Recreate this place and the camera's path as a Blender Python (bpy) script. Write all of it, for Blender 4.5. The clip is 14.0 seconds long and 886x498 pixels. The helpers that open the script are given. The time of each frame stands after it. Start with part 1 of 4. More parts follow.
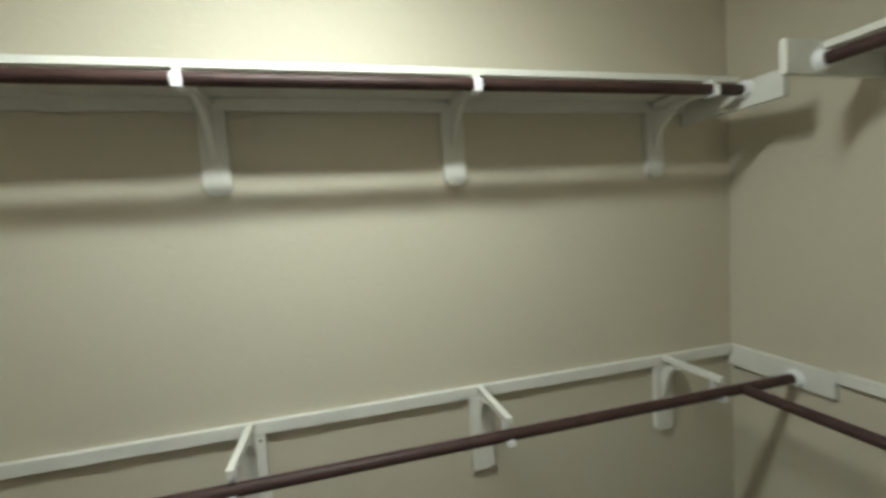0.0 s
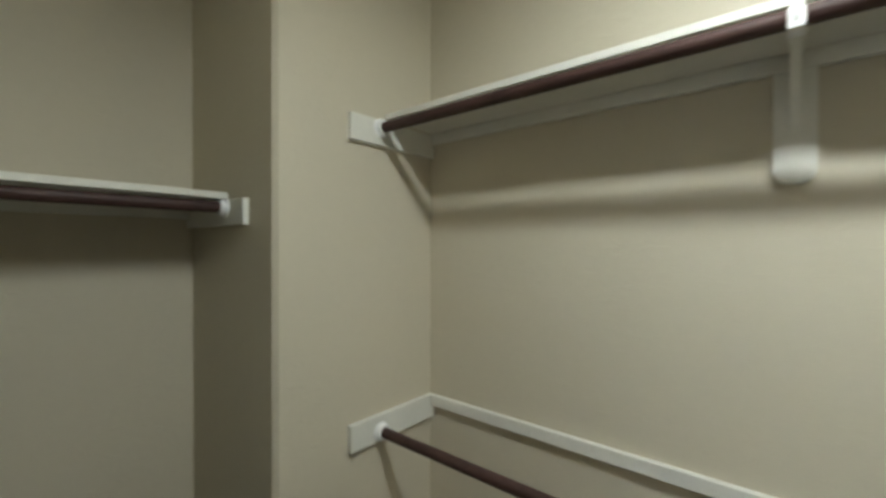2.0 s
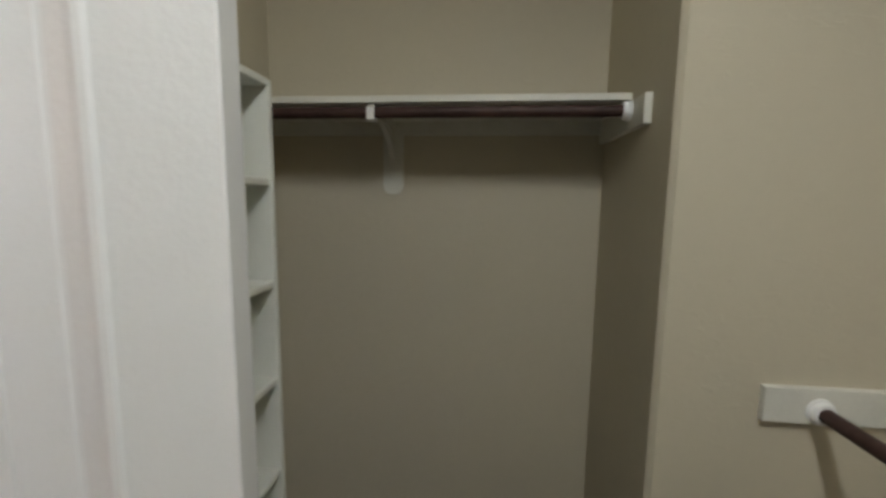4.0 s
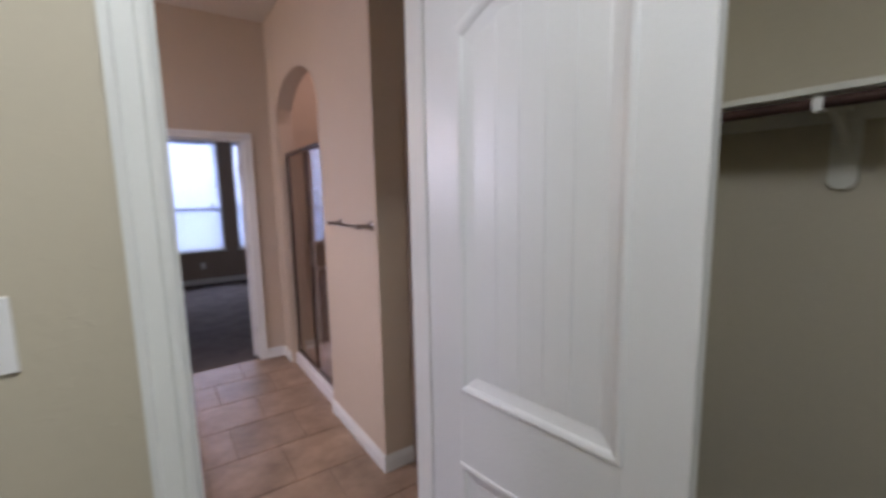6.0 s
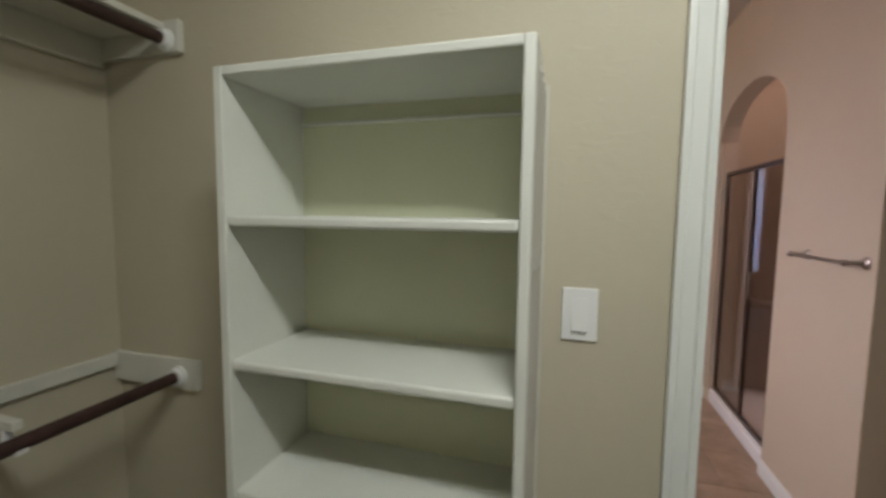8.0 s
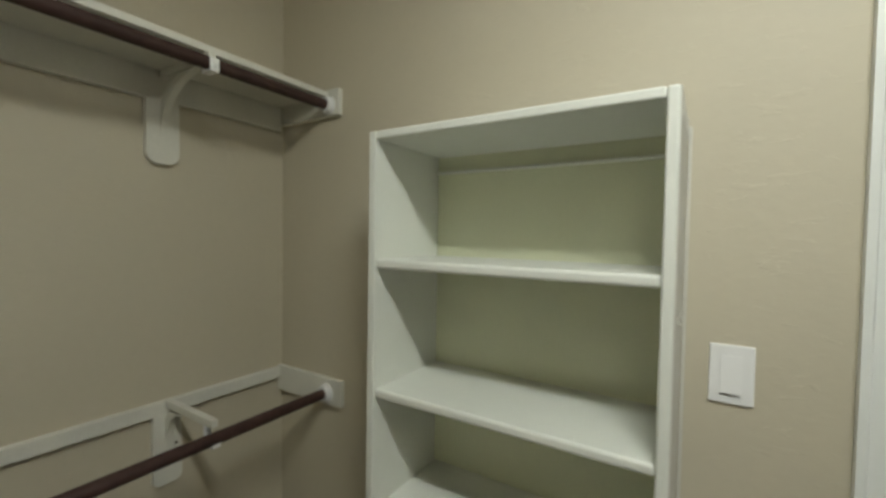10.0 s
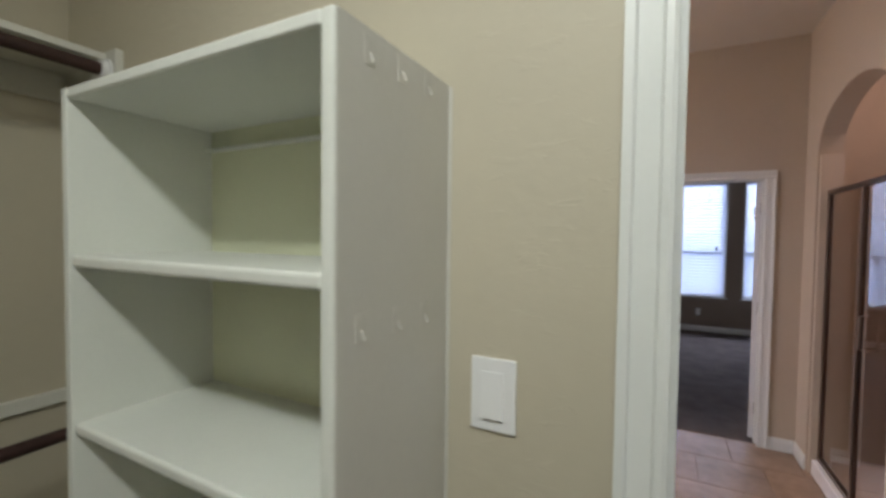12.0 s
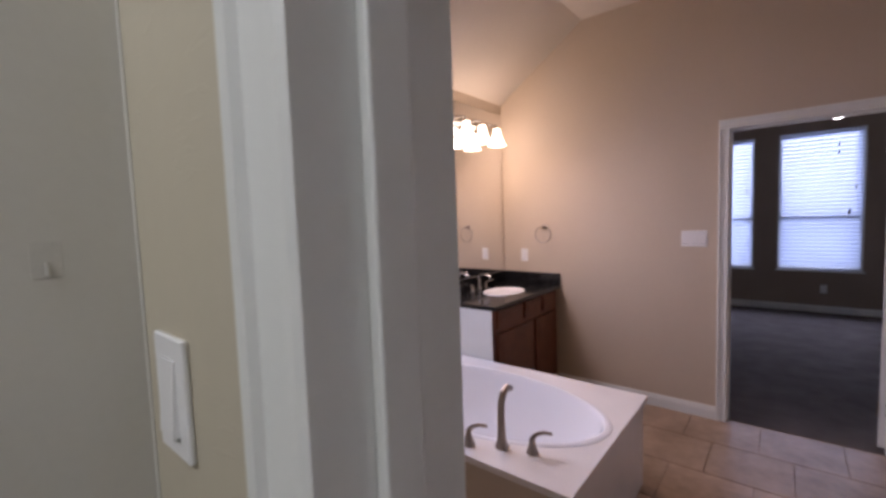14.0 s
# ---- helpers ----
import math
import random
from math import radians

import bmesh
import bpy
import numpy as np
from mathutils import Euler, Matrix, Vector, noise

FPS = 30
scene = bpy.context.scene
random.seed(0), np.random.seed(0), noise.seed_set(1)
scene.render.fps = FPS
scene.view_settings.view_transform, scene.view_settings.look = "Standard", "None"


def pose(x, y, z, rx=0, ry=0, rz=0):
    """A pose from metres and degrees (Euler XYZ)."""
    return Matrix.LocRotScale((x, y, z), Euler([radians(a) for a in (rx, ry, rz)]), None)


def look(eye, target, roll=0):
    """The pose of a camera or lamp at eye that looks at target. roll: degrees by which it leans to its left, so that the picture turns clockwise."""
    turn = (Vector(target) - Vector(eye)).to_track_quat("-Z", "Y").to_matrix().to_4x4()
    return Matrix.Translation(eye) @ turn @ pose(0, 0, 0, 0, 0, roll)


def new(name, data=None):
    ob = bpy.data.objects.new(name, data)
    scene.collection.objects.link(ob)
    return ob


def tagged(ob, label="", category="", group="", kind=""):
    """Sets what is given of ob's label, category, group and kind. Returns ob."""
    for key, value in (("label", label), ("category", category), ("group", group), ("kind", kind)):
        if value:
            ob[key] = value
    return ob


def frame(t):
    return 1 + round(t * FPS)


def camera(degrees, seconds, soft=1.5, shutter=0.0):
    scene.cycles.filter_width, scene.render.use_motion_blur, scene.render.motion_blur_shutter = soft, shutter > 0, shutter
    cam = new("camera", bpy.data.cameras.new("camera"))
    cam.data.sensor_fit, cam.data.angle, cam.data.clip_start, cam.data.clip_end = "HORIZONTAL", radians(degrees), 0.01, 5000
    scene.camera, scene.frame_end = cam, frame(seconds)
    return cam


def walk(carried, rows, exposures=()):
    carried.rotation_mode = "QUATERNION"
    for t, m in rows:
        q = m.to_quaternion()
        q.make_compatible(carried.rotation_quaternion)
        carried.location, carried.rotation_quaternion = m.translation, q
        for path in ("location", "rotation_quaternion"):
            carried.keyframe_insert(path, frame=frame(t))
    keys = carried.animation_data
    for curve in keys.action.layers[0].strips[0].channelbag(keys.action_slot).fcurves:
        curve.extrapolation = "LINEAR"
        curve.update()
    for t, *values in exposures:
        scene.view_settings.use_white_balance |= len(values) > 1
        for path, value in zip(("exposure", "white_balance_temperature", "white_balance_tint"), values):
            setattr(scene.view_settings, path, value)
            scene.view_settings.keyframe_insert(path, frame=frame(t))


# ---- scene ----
cam = camera(93.4, 14.0, soft=3.0, shutter=0.35)

PATH = [
    (0, (-0.17, 0.454, 1.635), (0.318, 2.389, 1.504), -3.6),
    (0.5, (-0.219, 0.465, 1.652), (-0.202, 2.463, 1.568), -2.5),
    (1, (-0.282, 0.474, 1.65), (-0.661, 2.438, 1.623), -2.2),
    (1.5, (-0.354, 0.54, 1.643), (-1.262, 2.322, 1.607), -1.7),
    (2, (-0.47, 0.617, 1.618), (-1.753, 2.151, 1.603), 0.1),
    (2.5, (-0.542, 0.683, 1.593), (-2.165, 1.846, 1.477), -1.2),
    (3, (-0.579, 0.736, 1.56), (-2.471, 1.354, 1.371), -1.4),
    (3.2, (-0.58, 0.733, 1.541), (-2.525, 1.152, 1.339), -1.1),
    (5.3, (-0.317, 0.8, 1.482), (-1.978, -0.277, 1.2), 1.0),
    (5.5, (-0.295, 0.803, 1.496), (-1.836, -0.443, 1.223), 0.3),
    (6, (-0.245, 0.8, 1.511), (-1.366, -0.836, 1.249), -1.1),
    (6.5, (-0.19, 0.809, 1.517), (-0.796, -1.082, 1.279), -1.4),
    (7, (-0.119, 0.83, 1.522), (-0.297, -1.154, 1.342), -0.3),
    (7.5, (-0.055, 0.855, 1.531), (0.231, -1.117, 1.359), 1.4),
    (8, (-0.004, 0.888, 1.531), (0.561, -1.023, 1.363), 0.7),
    (8.5, (0.051, 0.925, 1.542), (0.908, -0.874, 1.372), -0.1),
    (8.7, (0.061, 0.935, 1.539), (0.998, -0.825, 1.389), -0.2),
    (10.8, (-0.064, 0.908, 1.593), (1.005, -0.782, 1.546), 1.1),
    (11, (-0.089, 0.869, 1.58), (0.959, -0.833, 1.506), 1.1),
    (11.5, (-0.166, 0.712, 1.583), (0.856, -1.007, 1.541), 3.4),
    (12, (-0.246, 0.579, 1.564), (0.671, -1.197, 1.497), 0.7),
    (12.5, (-0.353, 0.465, 1.553), (0.62, -1.281, 1.471), 1.0),
    (13, (-0.406, 0.371, 1.53), (0.659, -1.321, 1.469), 2.1),
    (13.5, (-0.425, 0.235, 1.5), (0.719, -1.4, 1.368), -0.1),
    (14, (-0.456, 0.128, 1.478), (0.814, -1.41, 1.335), -2.0),
]
walk(cam, [(t, look(eye, target, roll)) for t, eye, target, roll in PATH],
     [(0, 0.67, 6080, 8), (1.5, 0.61, 5980, 10), (3.2, 0.53, 6400, 15), (5.3, 0.22, 6000, 20), (6.0, 0.15, 5980, 21), (6.5, 0.0, 6000, 23), (8.7, 0.08, 6450, 11), (11.0, 0.29, 6350, 12), (12.5, -0.08, 6200, 16), (14.0, -0.29, 6020, 25)])

# ---- world and lights ----
world = bpy.data.worlds.new("sky")
scene.world = world
world.use_nodes = True
wn = world.node_tree.nodes
sky = wn.new("ShaderNodeTexSky")
sky.sky_type, sky.sun_disc = "NISHITA", False
sky.sun_elevation, sky.sun_rotation = radians(50), radians(20)
wn["Background"].inputs["Strength"].default_value = 0.12
world.node_tree.links.new(sky.outputs[0], wn["Background"].inputs["Color"])
sun_data = bpy.data.lights.new("sun", "SUN")
sun_data.energy, sun_data.angle, sun_data.color = 2.0, radians(0.5), (1.0, 0.95, 0.88)
sun = new("sun", sun_data)
sun.matrix_world = look((0, 0, 30), (-8.5, -23.5, 0)) 


def lamp(name, kind, where, energy, color, size=0.1, target=None, size_y=None):
    data = bpy.data.lights.new(name, kind)
    data.energy, data.color = energy, color
    if kind == "AREA":
        data.size = size
        if size_y:
            data.shape, data.size_y = "RECTANGLE", size_y
    else:
        data.shadow_soft_size = size
    ob = new(name, data)
    ob.matrix_world = look(where, target) if target else pose(*where)
    return ob


CLOSET_LIGHT = (-0.24, 0.98, 2.53)
CLX, CLY, CLZ = CLOSET_LIGHT
TUBE = (0.95, 1.0, 0.92)
lamp("closet_lamp", "AREA", (CLX, CLY, CLZ - 0.052), 12.0, TUBE, 0.56, (CLX, CLY + 0.001, 0), 0.09)
lamp("closet_lamp_side", "AREA", (CLX, CLY + 0.066, CLZ - 0.02), 1.0, TUBE, 0.56, (CLX, 5, CLZ - 0.02), 0.05)
lamp("closet_lamp_side", "AREA", (CLX, CLY - 0.066, CLZ - 0.02), 3.0, TUBE, 0.56, (CLX, -5, CLZ - 0.02), 0.05)
for k in range(4):
    lamp("vanity_lamp", "POINT", (1.47, -2.98 + 0.22 * k, 2.12), 2.2, (1.0, 0.69, 0.46), 0.04)
lamp("vanity_lamp_below", "AREA", (1.46, -2.65, 2.075), 9.0, (1.0, 0.69, 0.46), 0.12, (1.459, -2.65, 0), 0.8)
lamp("tub_window_light", "AREA", (1.90, -1.70, 2.05), 14.0, (0.97, 0.86, 0.96), 0.9, (0.4, -1.70, 0.9), 1.0)
lamp("tub_window_light", "AREA", (1.585, -1.70, 1.75), 26.0, (0.83, 0.85, 1.0), 0.86, (1.0, -1.70, 0.90), 0.70)
lamp("shower_lamp", "AREA", (-1.56, -2.42, 2.985), 4.2, (1.0, 0.70, 0.62), 0.14, (-1.56, -2.42, 0.0))
for x in (-1.90, -0.78, 0.37):
    lamp("bedroom_window_light", "AREA", (x, -7.80, 1.54), 30.0, (0.72, 0.80, 1.0), 0.8, (x, -3.0, 1.54), 1.8)
lamp("bedroom_lamp", "POINT", (-0.81, -5.33, 2.28), 6.0, (1.0, 0.9, 0.8), 0.05)


# ---- materials ----
def material(name, color, rough=0.6, metal=0.0, vary=0.06, scale=3.0, fine=120.0, bump=0.05, bump_scale=60.0, spec=0.5, trowel=0.0):
    m = bpy.data.materials.new(name)
    m.use_nodes = True
    nt = m.node_tree
    n, l = nt.nodes, nt.links
    b = n["Principled BSDF"]
    tc = n.new("ShaderNodeTexCoord")
    big, small = n.new("ShaderNodeTexNoise"), n.new("ShaderNodeTexNoise")
    big.inputs["Scale"].default_value, big.inputs["Detail"].default_value = scale, 4
    small.inputs["Scale"].default_value, small.inputs["Detail"].default_value = fine, 3
    geo = n.new("ShaderNodeNewGeometry")
    for t in (big, small):
        l.new(geo.outputs["Position"], t.inputs["Vector"])
    add = n.new("ShaderNodeMath")
    add.operation = "MULTIPLY_ADD"
    l.new(big.outputs["Fac"], add.inputs[0])
    add.inputs[1].default_value = 0.7
    mul = n.new("ShaderNodeMath")
    mul.operation = "MULTIPLY"
    mul.inputs[1].default_value = 0.3
    l.new(small.outputs["Fac"], mul.inputs[0])
    l.new(mul.outputs[0], add.inputs[2])
    ramp = n.new("ShaderNodeValToRGB")
    e = ramp.color_ramp.elements
    e[0].position, e[1].position = 0.3, 0.7
    e[0].color = tuple(c * (1 - vary) for c in color) + (1,)
    e[1].color = tuple(min(1, c * (1 + vary)) for c in color) + (1,)
    l.new(add.outputs[0], ramp.inputs["Fac"])
    l.new(ramp.outputs["Color"], b.inputs["Base Color"])
    b.inputs["Roughness"].default_value, b.inputs["Metallic"].default_value = rough, metal
    b.inputs["Specular IOR Level"].default_value = spec
    if bump:
        bt = n.new("ShaderNodeTexNoise")
        bt.inputs["Scale"].default_value, bt.inputs["Detail"].default_value = bump_scale, 3
        l.new(geo.outputs["Position"], bt.inputs["Vector"])
        bn = n.new("ShaderNodeBump")
        bn.inputs["Strength"].default_value, bn.inputs["Distance"].default_value = bump, 0.01
        l.new(bt.outputs["Fac"], bn.inputs["Height"])
        l.new(bn.outputs["Normal"], b.inputs["Normal"])
        if trowel:
            mp, tn, mr, b2 = n.new("ShaderNodeMapping"), n.new("ShaderNodeTexNoise"), n.new("ShaderNodeMapRange"), n.new("ShaderNodeBump")
            mp.inputs["Scale"].default_value = (13, 13, 44)
            tn.inputs["Scale"].default_value, tn.inputs["Detail"].default_value, tn.inputs["Distortion"].default_value = 1.3, 5, 0.9
            mr.inputs["From Min"].default_value, mr.inputs["From Max"].default_value = 0.61, 0.645
            l.new(geo.outputs["Position"], mp.inputs["Vector"])
            l.new(mp.outputs["Vector"], tn.inputs["Vector"])
            l.new(tn.outputs["Fac"], mr.inputs["Value"])
            b2.inputs["Strength"].default_value, b2.inputs["Distance"].default_value = trowel, 0.004
            l.new(mr.outputs["Result"], b2.inputs["Height"])
            l.new(bn.outputs["Normal"], b2.inputs["Normal"])
            l.new(b2.outputs["Normal"], b.inputs["Normal"])
    return m


def shift(m, amount=0.08):
    """Varies the brightness of a material from object to object."""
    nt = m.node_tree
    n, l = nt.nodes, nt.links
    b = n["Principled BSDF"]
    src = b.inputs["Base Color"].links[0].from_socket
    oi, mr, hs = n.new("ShaderNodeObjectInfo"), n.new("ShaderNodeMapRange"), n.new("ShaderNodeHueSaturation")
    mr.inputs["To Min"].default_value, mr.inputs["To Max"].default_value = 1 - amount, 1 + amount
    l.new(oi.outputs["Random"], mr.inputs["Value"])
    l.new(mr.outputs["Result"], hs.inputs["Value"])
    l.new(src, hs.inputs["Color"])
    l.new(hs.outputs["Color"], b.inputs["Base Color"])
    return m


def glass(name, color=(1, 1, 1), rough=0.0):
    m = bpy.data.materials.new(name)
    m.use_nodes = True
    b = m.node_tree.nodes["Principled BSDF"]
    b.inputs["Base Color"].default_value = (*color, 1)
    b.inputs["Transmission Weight"].default_value, b.inputs["Roughness"].default_value, b.inputs["IOR"].default_value = 1.0, rough, 1.45
    return m


def glow(name, color, strength):
    m = bpy.data.materials.new(name)
    m.use_nodes = True
    b = m.node_tree.nodes["Principled BSDF"]
    b.inputs["Base Color"].default_value = (0.8, 0.8, 0.8, 1)
    b.inputs["Emission Color"].default_value, b.inputs["Emission Strength"].default_value = (*color, 1), strength
    return m


PAINT = material("tan_wall_paint", (0.53, 0.483, 0.374), 0.62, vary=0.035, scale=1.2, fine=40, bump=0.08, bump_scale=42, trowel=0.21)
# tan wall paint again, with the bath's warm light tinted into its colour
BATHTINT = material("tan_paint_warm_light", (0.55, 0.464, 0.362), 0.62, vary=0.035, scale=1.2, fine=40, bump=0.08, bump_scale=42, trowel=0.10)
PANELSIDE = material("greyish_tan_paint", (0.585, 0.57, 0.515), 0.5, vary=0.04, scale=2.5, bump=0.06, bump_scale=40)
CEIL = material("ceiling_paint", (0.60, 0.545, 0.47), 0.8, vary=0.03, bump=0.25, bump_scale=45)
WHITE = material("white_semigloss_paint", (0.74, 0.755, 0.73), 0.38, vary=0.03, scale=6, bump=0.05, bump_scale=30)
CLEAT = material("aged_white_trim_paint", (0.66, 0.65, 0.585), 0.45, vary=0.07, scale=9, bump=0.08, bump_scale=50)
CREAM = material("cream_green_painted_board", (0.675, 0.69, 0.51), 0.5, vary=0.04, scale=5, bump=0.06, bump_scale=40)
# door's taupe; on casing and jamb it stands in for the alcove's shade
ALCOVETAUPE = material("taupe_door_and_shaded_casing", (0.44, 0.36, 0.32), 0.4, vary=0.04, scale=4, bump=0.05, bump_scale=90)
SHELFW = material("cream_white_shelf_paint", (0.735, 0.745, 0.69), 0.4, vary=0.035, scale=6, bump=0.05, bump_scale=30)
DOORW = material("white_moulded_door_paint", (0.67, 0.675, 0.68), 0.33, vary=0.02, scale=4, bump=0.07, bump_scale=120)
ROD = material("dark_brown_wood_rod", (0.050, 0.026, 0.022), 0.5, spec=0.3, vary=0.35, scale=14, fine=90, bump=0.12, bump_scale=80)
PLASTIC = material("white_plastic", (0.80, 0.80, 0.80), 0.28, vary=0.01, bump=0.0)
SLOT = material("dark_slot", (0.05, 0.045, 0.04), 0.6, vary=0.1, bump=0.0)
CARPET = material("grey_brown_carpet", (0.145, 0.122, 0.112), 0.95, vary=0.25, scale=5, fine=260, bump=0.9, bump_scale=320, spec=0.1)
TILE = shift(material("travertine_look_tile", (0.315, 0.222, 0.155), 0.38, vary=0.34, scale=4.2, fine=19, bump=0.08, bump_scale=40), 0.1)
GROUT = material("grey_brown_grout", (0.325, 0.235, 0.17), 0.9, vary=0.12, bump=0.2, bump_scale=200)
TUBW = material("white_acrylic", (0.86, 0.855, 0.86), 0.14, vary=0.01, bump=0.0)
MARBLE = material("cultured_marble_white", (0.80, 0.77, 0.745), 0.2, vary=0.05, scale=4, bump=0.0)
GRANITE = material("black_granite", (0.012, 0.012, 0.013), 0.12, vary=0.6, scale=40, fine=300, bump=0.0)
CABWOOD = material("dark_cherry_cabinet_wood", (0.150, 0.055, 0.030), 0.35, vary=0.3, scale=8, fine=60, bump=0.08, bump_scale=70)
BRONZE = material("brushed_nickel_bronze", (0.38, 0.33, 0.29), 0.3, metal=1.0, vary=0.05, bump=0.0)
ENCLOSURE = material("aged_bronze_frame", (0.23, 0.175, 0.15), 0.32, metal=1.0, vary=0.08, bump=0.0)
DARKMETAL = material("dark_bronze", (0.10, 0.07, 0.055), 0.35, metal=1.0, vary=0.1, bump=0.0)
NICKEL = material("satin_nickel", (0.55, 0.53, 0.50), 0.25, metal=1.0, vary=0.05, bump=0.0)
SHOWERT = material("beige_shower_tile", (0.30, 0.20, 0.15), 0.3, vary=0.15, scale=5, bump=0.05, bump_scale=30)
BLIND = material("white_blind_slat", (0.80, 0.82, 0.86), 0.5, vary=0.02, bump=0.0)
bnt = BLIND.node_tree
mixer, trans = bnt.nodes.new("ShaderNodeMixShader"), bnt.nodes.new("ShaderNodeBsdfTranslucent")
trans.inputs["Color"].default_value = (0.75, 0.80, 0.90, 1)
mixer.inputs[0].default_value = 0.5
bnt.links.new(bnt.nodes["Principled BSDF"].outputs[0], mixer.inputs[1])
bnt.links.new(trans.outputs[0], mixer.inputs[2])
bnt.links.new(mixer.outputs[0], bnt.nodes["Material Output"].inputs["Surface"])
CLEAR = glass("clear_pane")
SHADED = glass("shower_pane", (0.66, 0.57, 0.51))
HOOKC = material("clear_plastic_hook", (0.575, 0.56, 0.505), 0.35, vary=0.08, scale=30, bump=0.0)
BEDPAINT = material("brown_bedroom_wall_paint", (0.31, 0.25, 0.20), 0.7, vary=0.04, bump=0.2, bump_scale=40)
SHADEG = glow("lit_frosted_glass", (1.0, 0.80, 0.58), 7.0)
DOME = glow("lit_opal_dome", (1.0, 0.92, 0.82), 5.0)
CLOSETDOME = glow("lit_closet_dome", (0.95, 1.0, 0.84), 3.0)
MIRROR = bpy.data.materials.new("mirror_silver")
MIRROR.use_nodes = True
mb = MIRROR.node_tree.nodes["Principled BSDF"]
mb.inputs["Base Color"].default_value, mb.inputs["Metallic"].default_value, mb.inputs["Roughness"].default_value = (0.9, 0.9, 0.9, 1), 1.0, 0.01


# ---- mesh helpers ----
def smooth_by_angle(me, degrees=35):
    bm = bmesh.new()
    bm.from_mesh(me)
    for f in bm.faces:
        f.smooth = True
    for e in bm.edges:
        e.smooth = len(e.link_faces) == 2 and e.calc_face_angle(0) < radians(degrees)
    bm.to_mesh(me)
    bm.free()


def part(name, bm, mat, parent=None, label="", smooth=False):
    me = bpy.data.meshes.new(name)
    bmesh.ops.recalc_face_normals(bm, faces=bm.faces)
    bm.to_mesh(me)
    bm.free()
    me.materials.append(mat)
    if smooth:
        smooth_by_angle(me)
    ob = new(name, me)
    if parent:
        ob.parent = parent
        ob.matrix_parent_inverse = parent.matrix_world.inverted()
    if label:
        ob["label"] = label
    return ob


def thing(name, label, category, where=(0, 0, 0), turn=0.0, group=""):
    ob = new(name)
    ob.empty_display_size = 0.1
    ob.matrix_world = pose(*where, 0, 0, turn)
    ob.matrix_basis = pose(*where, 0, 0, turn)
    return tagged(ob, label, category, group)


def attach(ob, parent):
    """Makes ob a part whose mesh is given in the parent's own axes."""
    ob.parent = parent
    ob.matrix_parent_inverse.identity()
    return ob


def block(bm, a, b, bevel=0.0, segments=2):
    """A box from corner a to corner b, with bevelled edges."""
    r = bmesh.ops.create_cube(bm, size=1)
    vs = r["verts"]
    for v in vs:
        v.co = Vector([(a[i] + b[i]) / 2 + v.co[i] * (b[i] - a[i]) for i in range(3)])
    if bevel:
        es = {e for v in vs for e in v.link_edges}
        bmesh.ops.bevel(bm, geom=list(es), offset=bevel, segments=segments, affect="EDGES", profile=0.5)
    return bm


def boxed(a, b, bevel=0.0, segments=2):
    return block(bmesh.new(), a, b, bevel, segments)


def tube(bm, a, b, r, n=20, r2=None):
    a, b = Vector(a), Vector(b)
    d = b - a
    m = Matrix.Translation((a + b) / 2) @ d.to_track_quat("Z", "Y").to_matrix().to_4x4()
    bmesh.ops.create_cone(bm, cap_ends=True, segments=n, radius1=r, radius2=r if r2 is None else r2, depth=d.length, matrix=m)
    return bm


def lathe(bm, profile, m=None, n=24):
    """Turns a profile of (radius, height) round the z axis."""
    m = m or Matrix()
    rings = []
    for r, z in profile:
        rings.append([bm.verts.new(m @ Vector((max(r, 1e-4) * math.cos(2 * math.pi * i / n), max(r, 1e-4) * math.sin(2 * math.pi * i / n), z))) for i in range(n)])
    for p, q in zip(rings, rings[1:]):
        for i in range(n):
            bm.faces.new((p[i], p[(i + 1) % n], q[(i + 1) % n], q[i]))
    bm.faces.new(rings[0][::-1])
    bm.faces.new(rings[-1])
    return bm


def prism(bm, outline, axis, lo, hi):
    """Extrudes an outline of (u, v) along an axis: x gives (y, z), y gives (x, z), z gives (x, y)."""
    def at(u, v, w):
        return {"x": (w, u, v), "y": (u, w, v), "z": (u, v, w)}[axis]
    p = [bm.verts.new(at(u, v, lo)) for u, v in outline]
    q = [bm.verts.new(at(u, v, hi)) for u, v in outline]
    bm.faces.new(p[::-1])
    bm.faces.new(q)
    k = len(outline)
    for i in range(k):
        bm.faces.new((p[i], p[(i + 1) % k], q[(i + 1) % k], q[i]))
    return bm


def sweep(bm, path, r, n=12):
    """A round bar along a path of points; r may be a list."""
    pts = [Vector(p) for p in path]
    rings = []
    for i, p in enumerate(pts):
        d = (pts[min(i + 1, len(pts) - 1)] - pts[max(i - 1, 0)]).normalized()
        q = d.to_track_quat("Z", "Y")
        rr = r[i] if isinstance(r, (list, tuple)) else r
        rings.append([bm.verts.new(p + q @ Vector((rr * math.cos(2 * math.pi * k / n), rr * math.sin(2 * math.pi * k / n), 0))) for k in range(n)])
    for a, b in zip(rings, rings[1:]):
        best = min(range(n), key=lambda s: sum((a[k].co - b[(k + s) % n].co).length for k in range(0, n, 3)))
        for k in range(n):
            bm.faces.new((a[k], a[(k + 1) % n], b[(k + 1 + best) % n], b[(k + best) % n]))
    bm.faces.new(rings[0][::-1])
    bm.faces.new(rings[-1])
    return bm


def structure(name, bm, mat, label="", smooth=False):
    return tagged(part(name, bm, mat, None, label, smooth), kind="structure")


# ---- plan ----
S, N, E, W, J, R = 0.0, 1.704, 1.253, -1.437, 1.133, -1.955
CZ = 2.60
BX, BE = -1.168, 1.605
BY0, BY1 = -1.140, -3.270
BCZ = 3.02
DW0, DW1 = -0.780, -0.262
DH = 2.03
T = 0.115

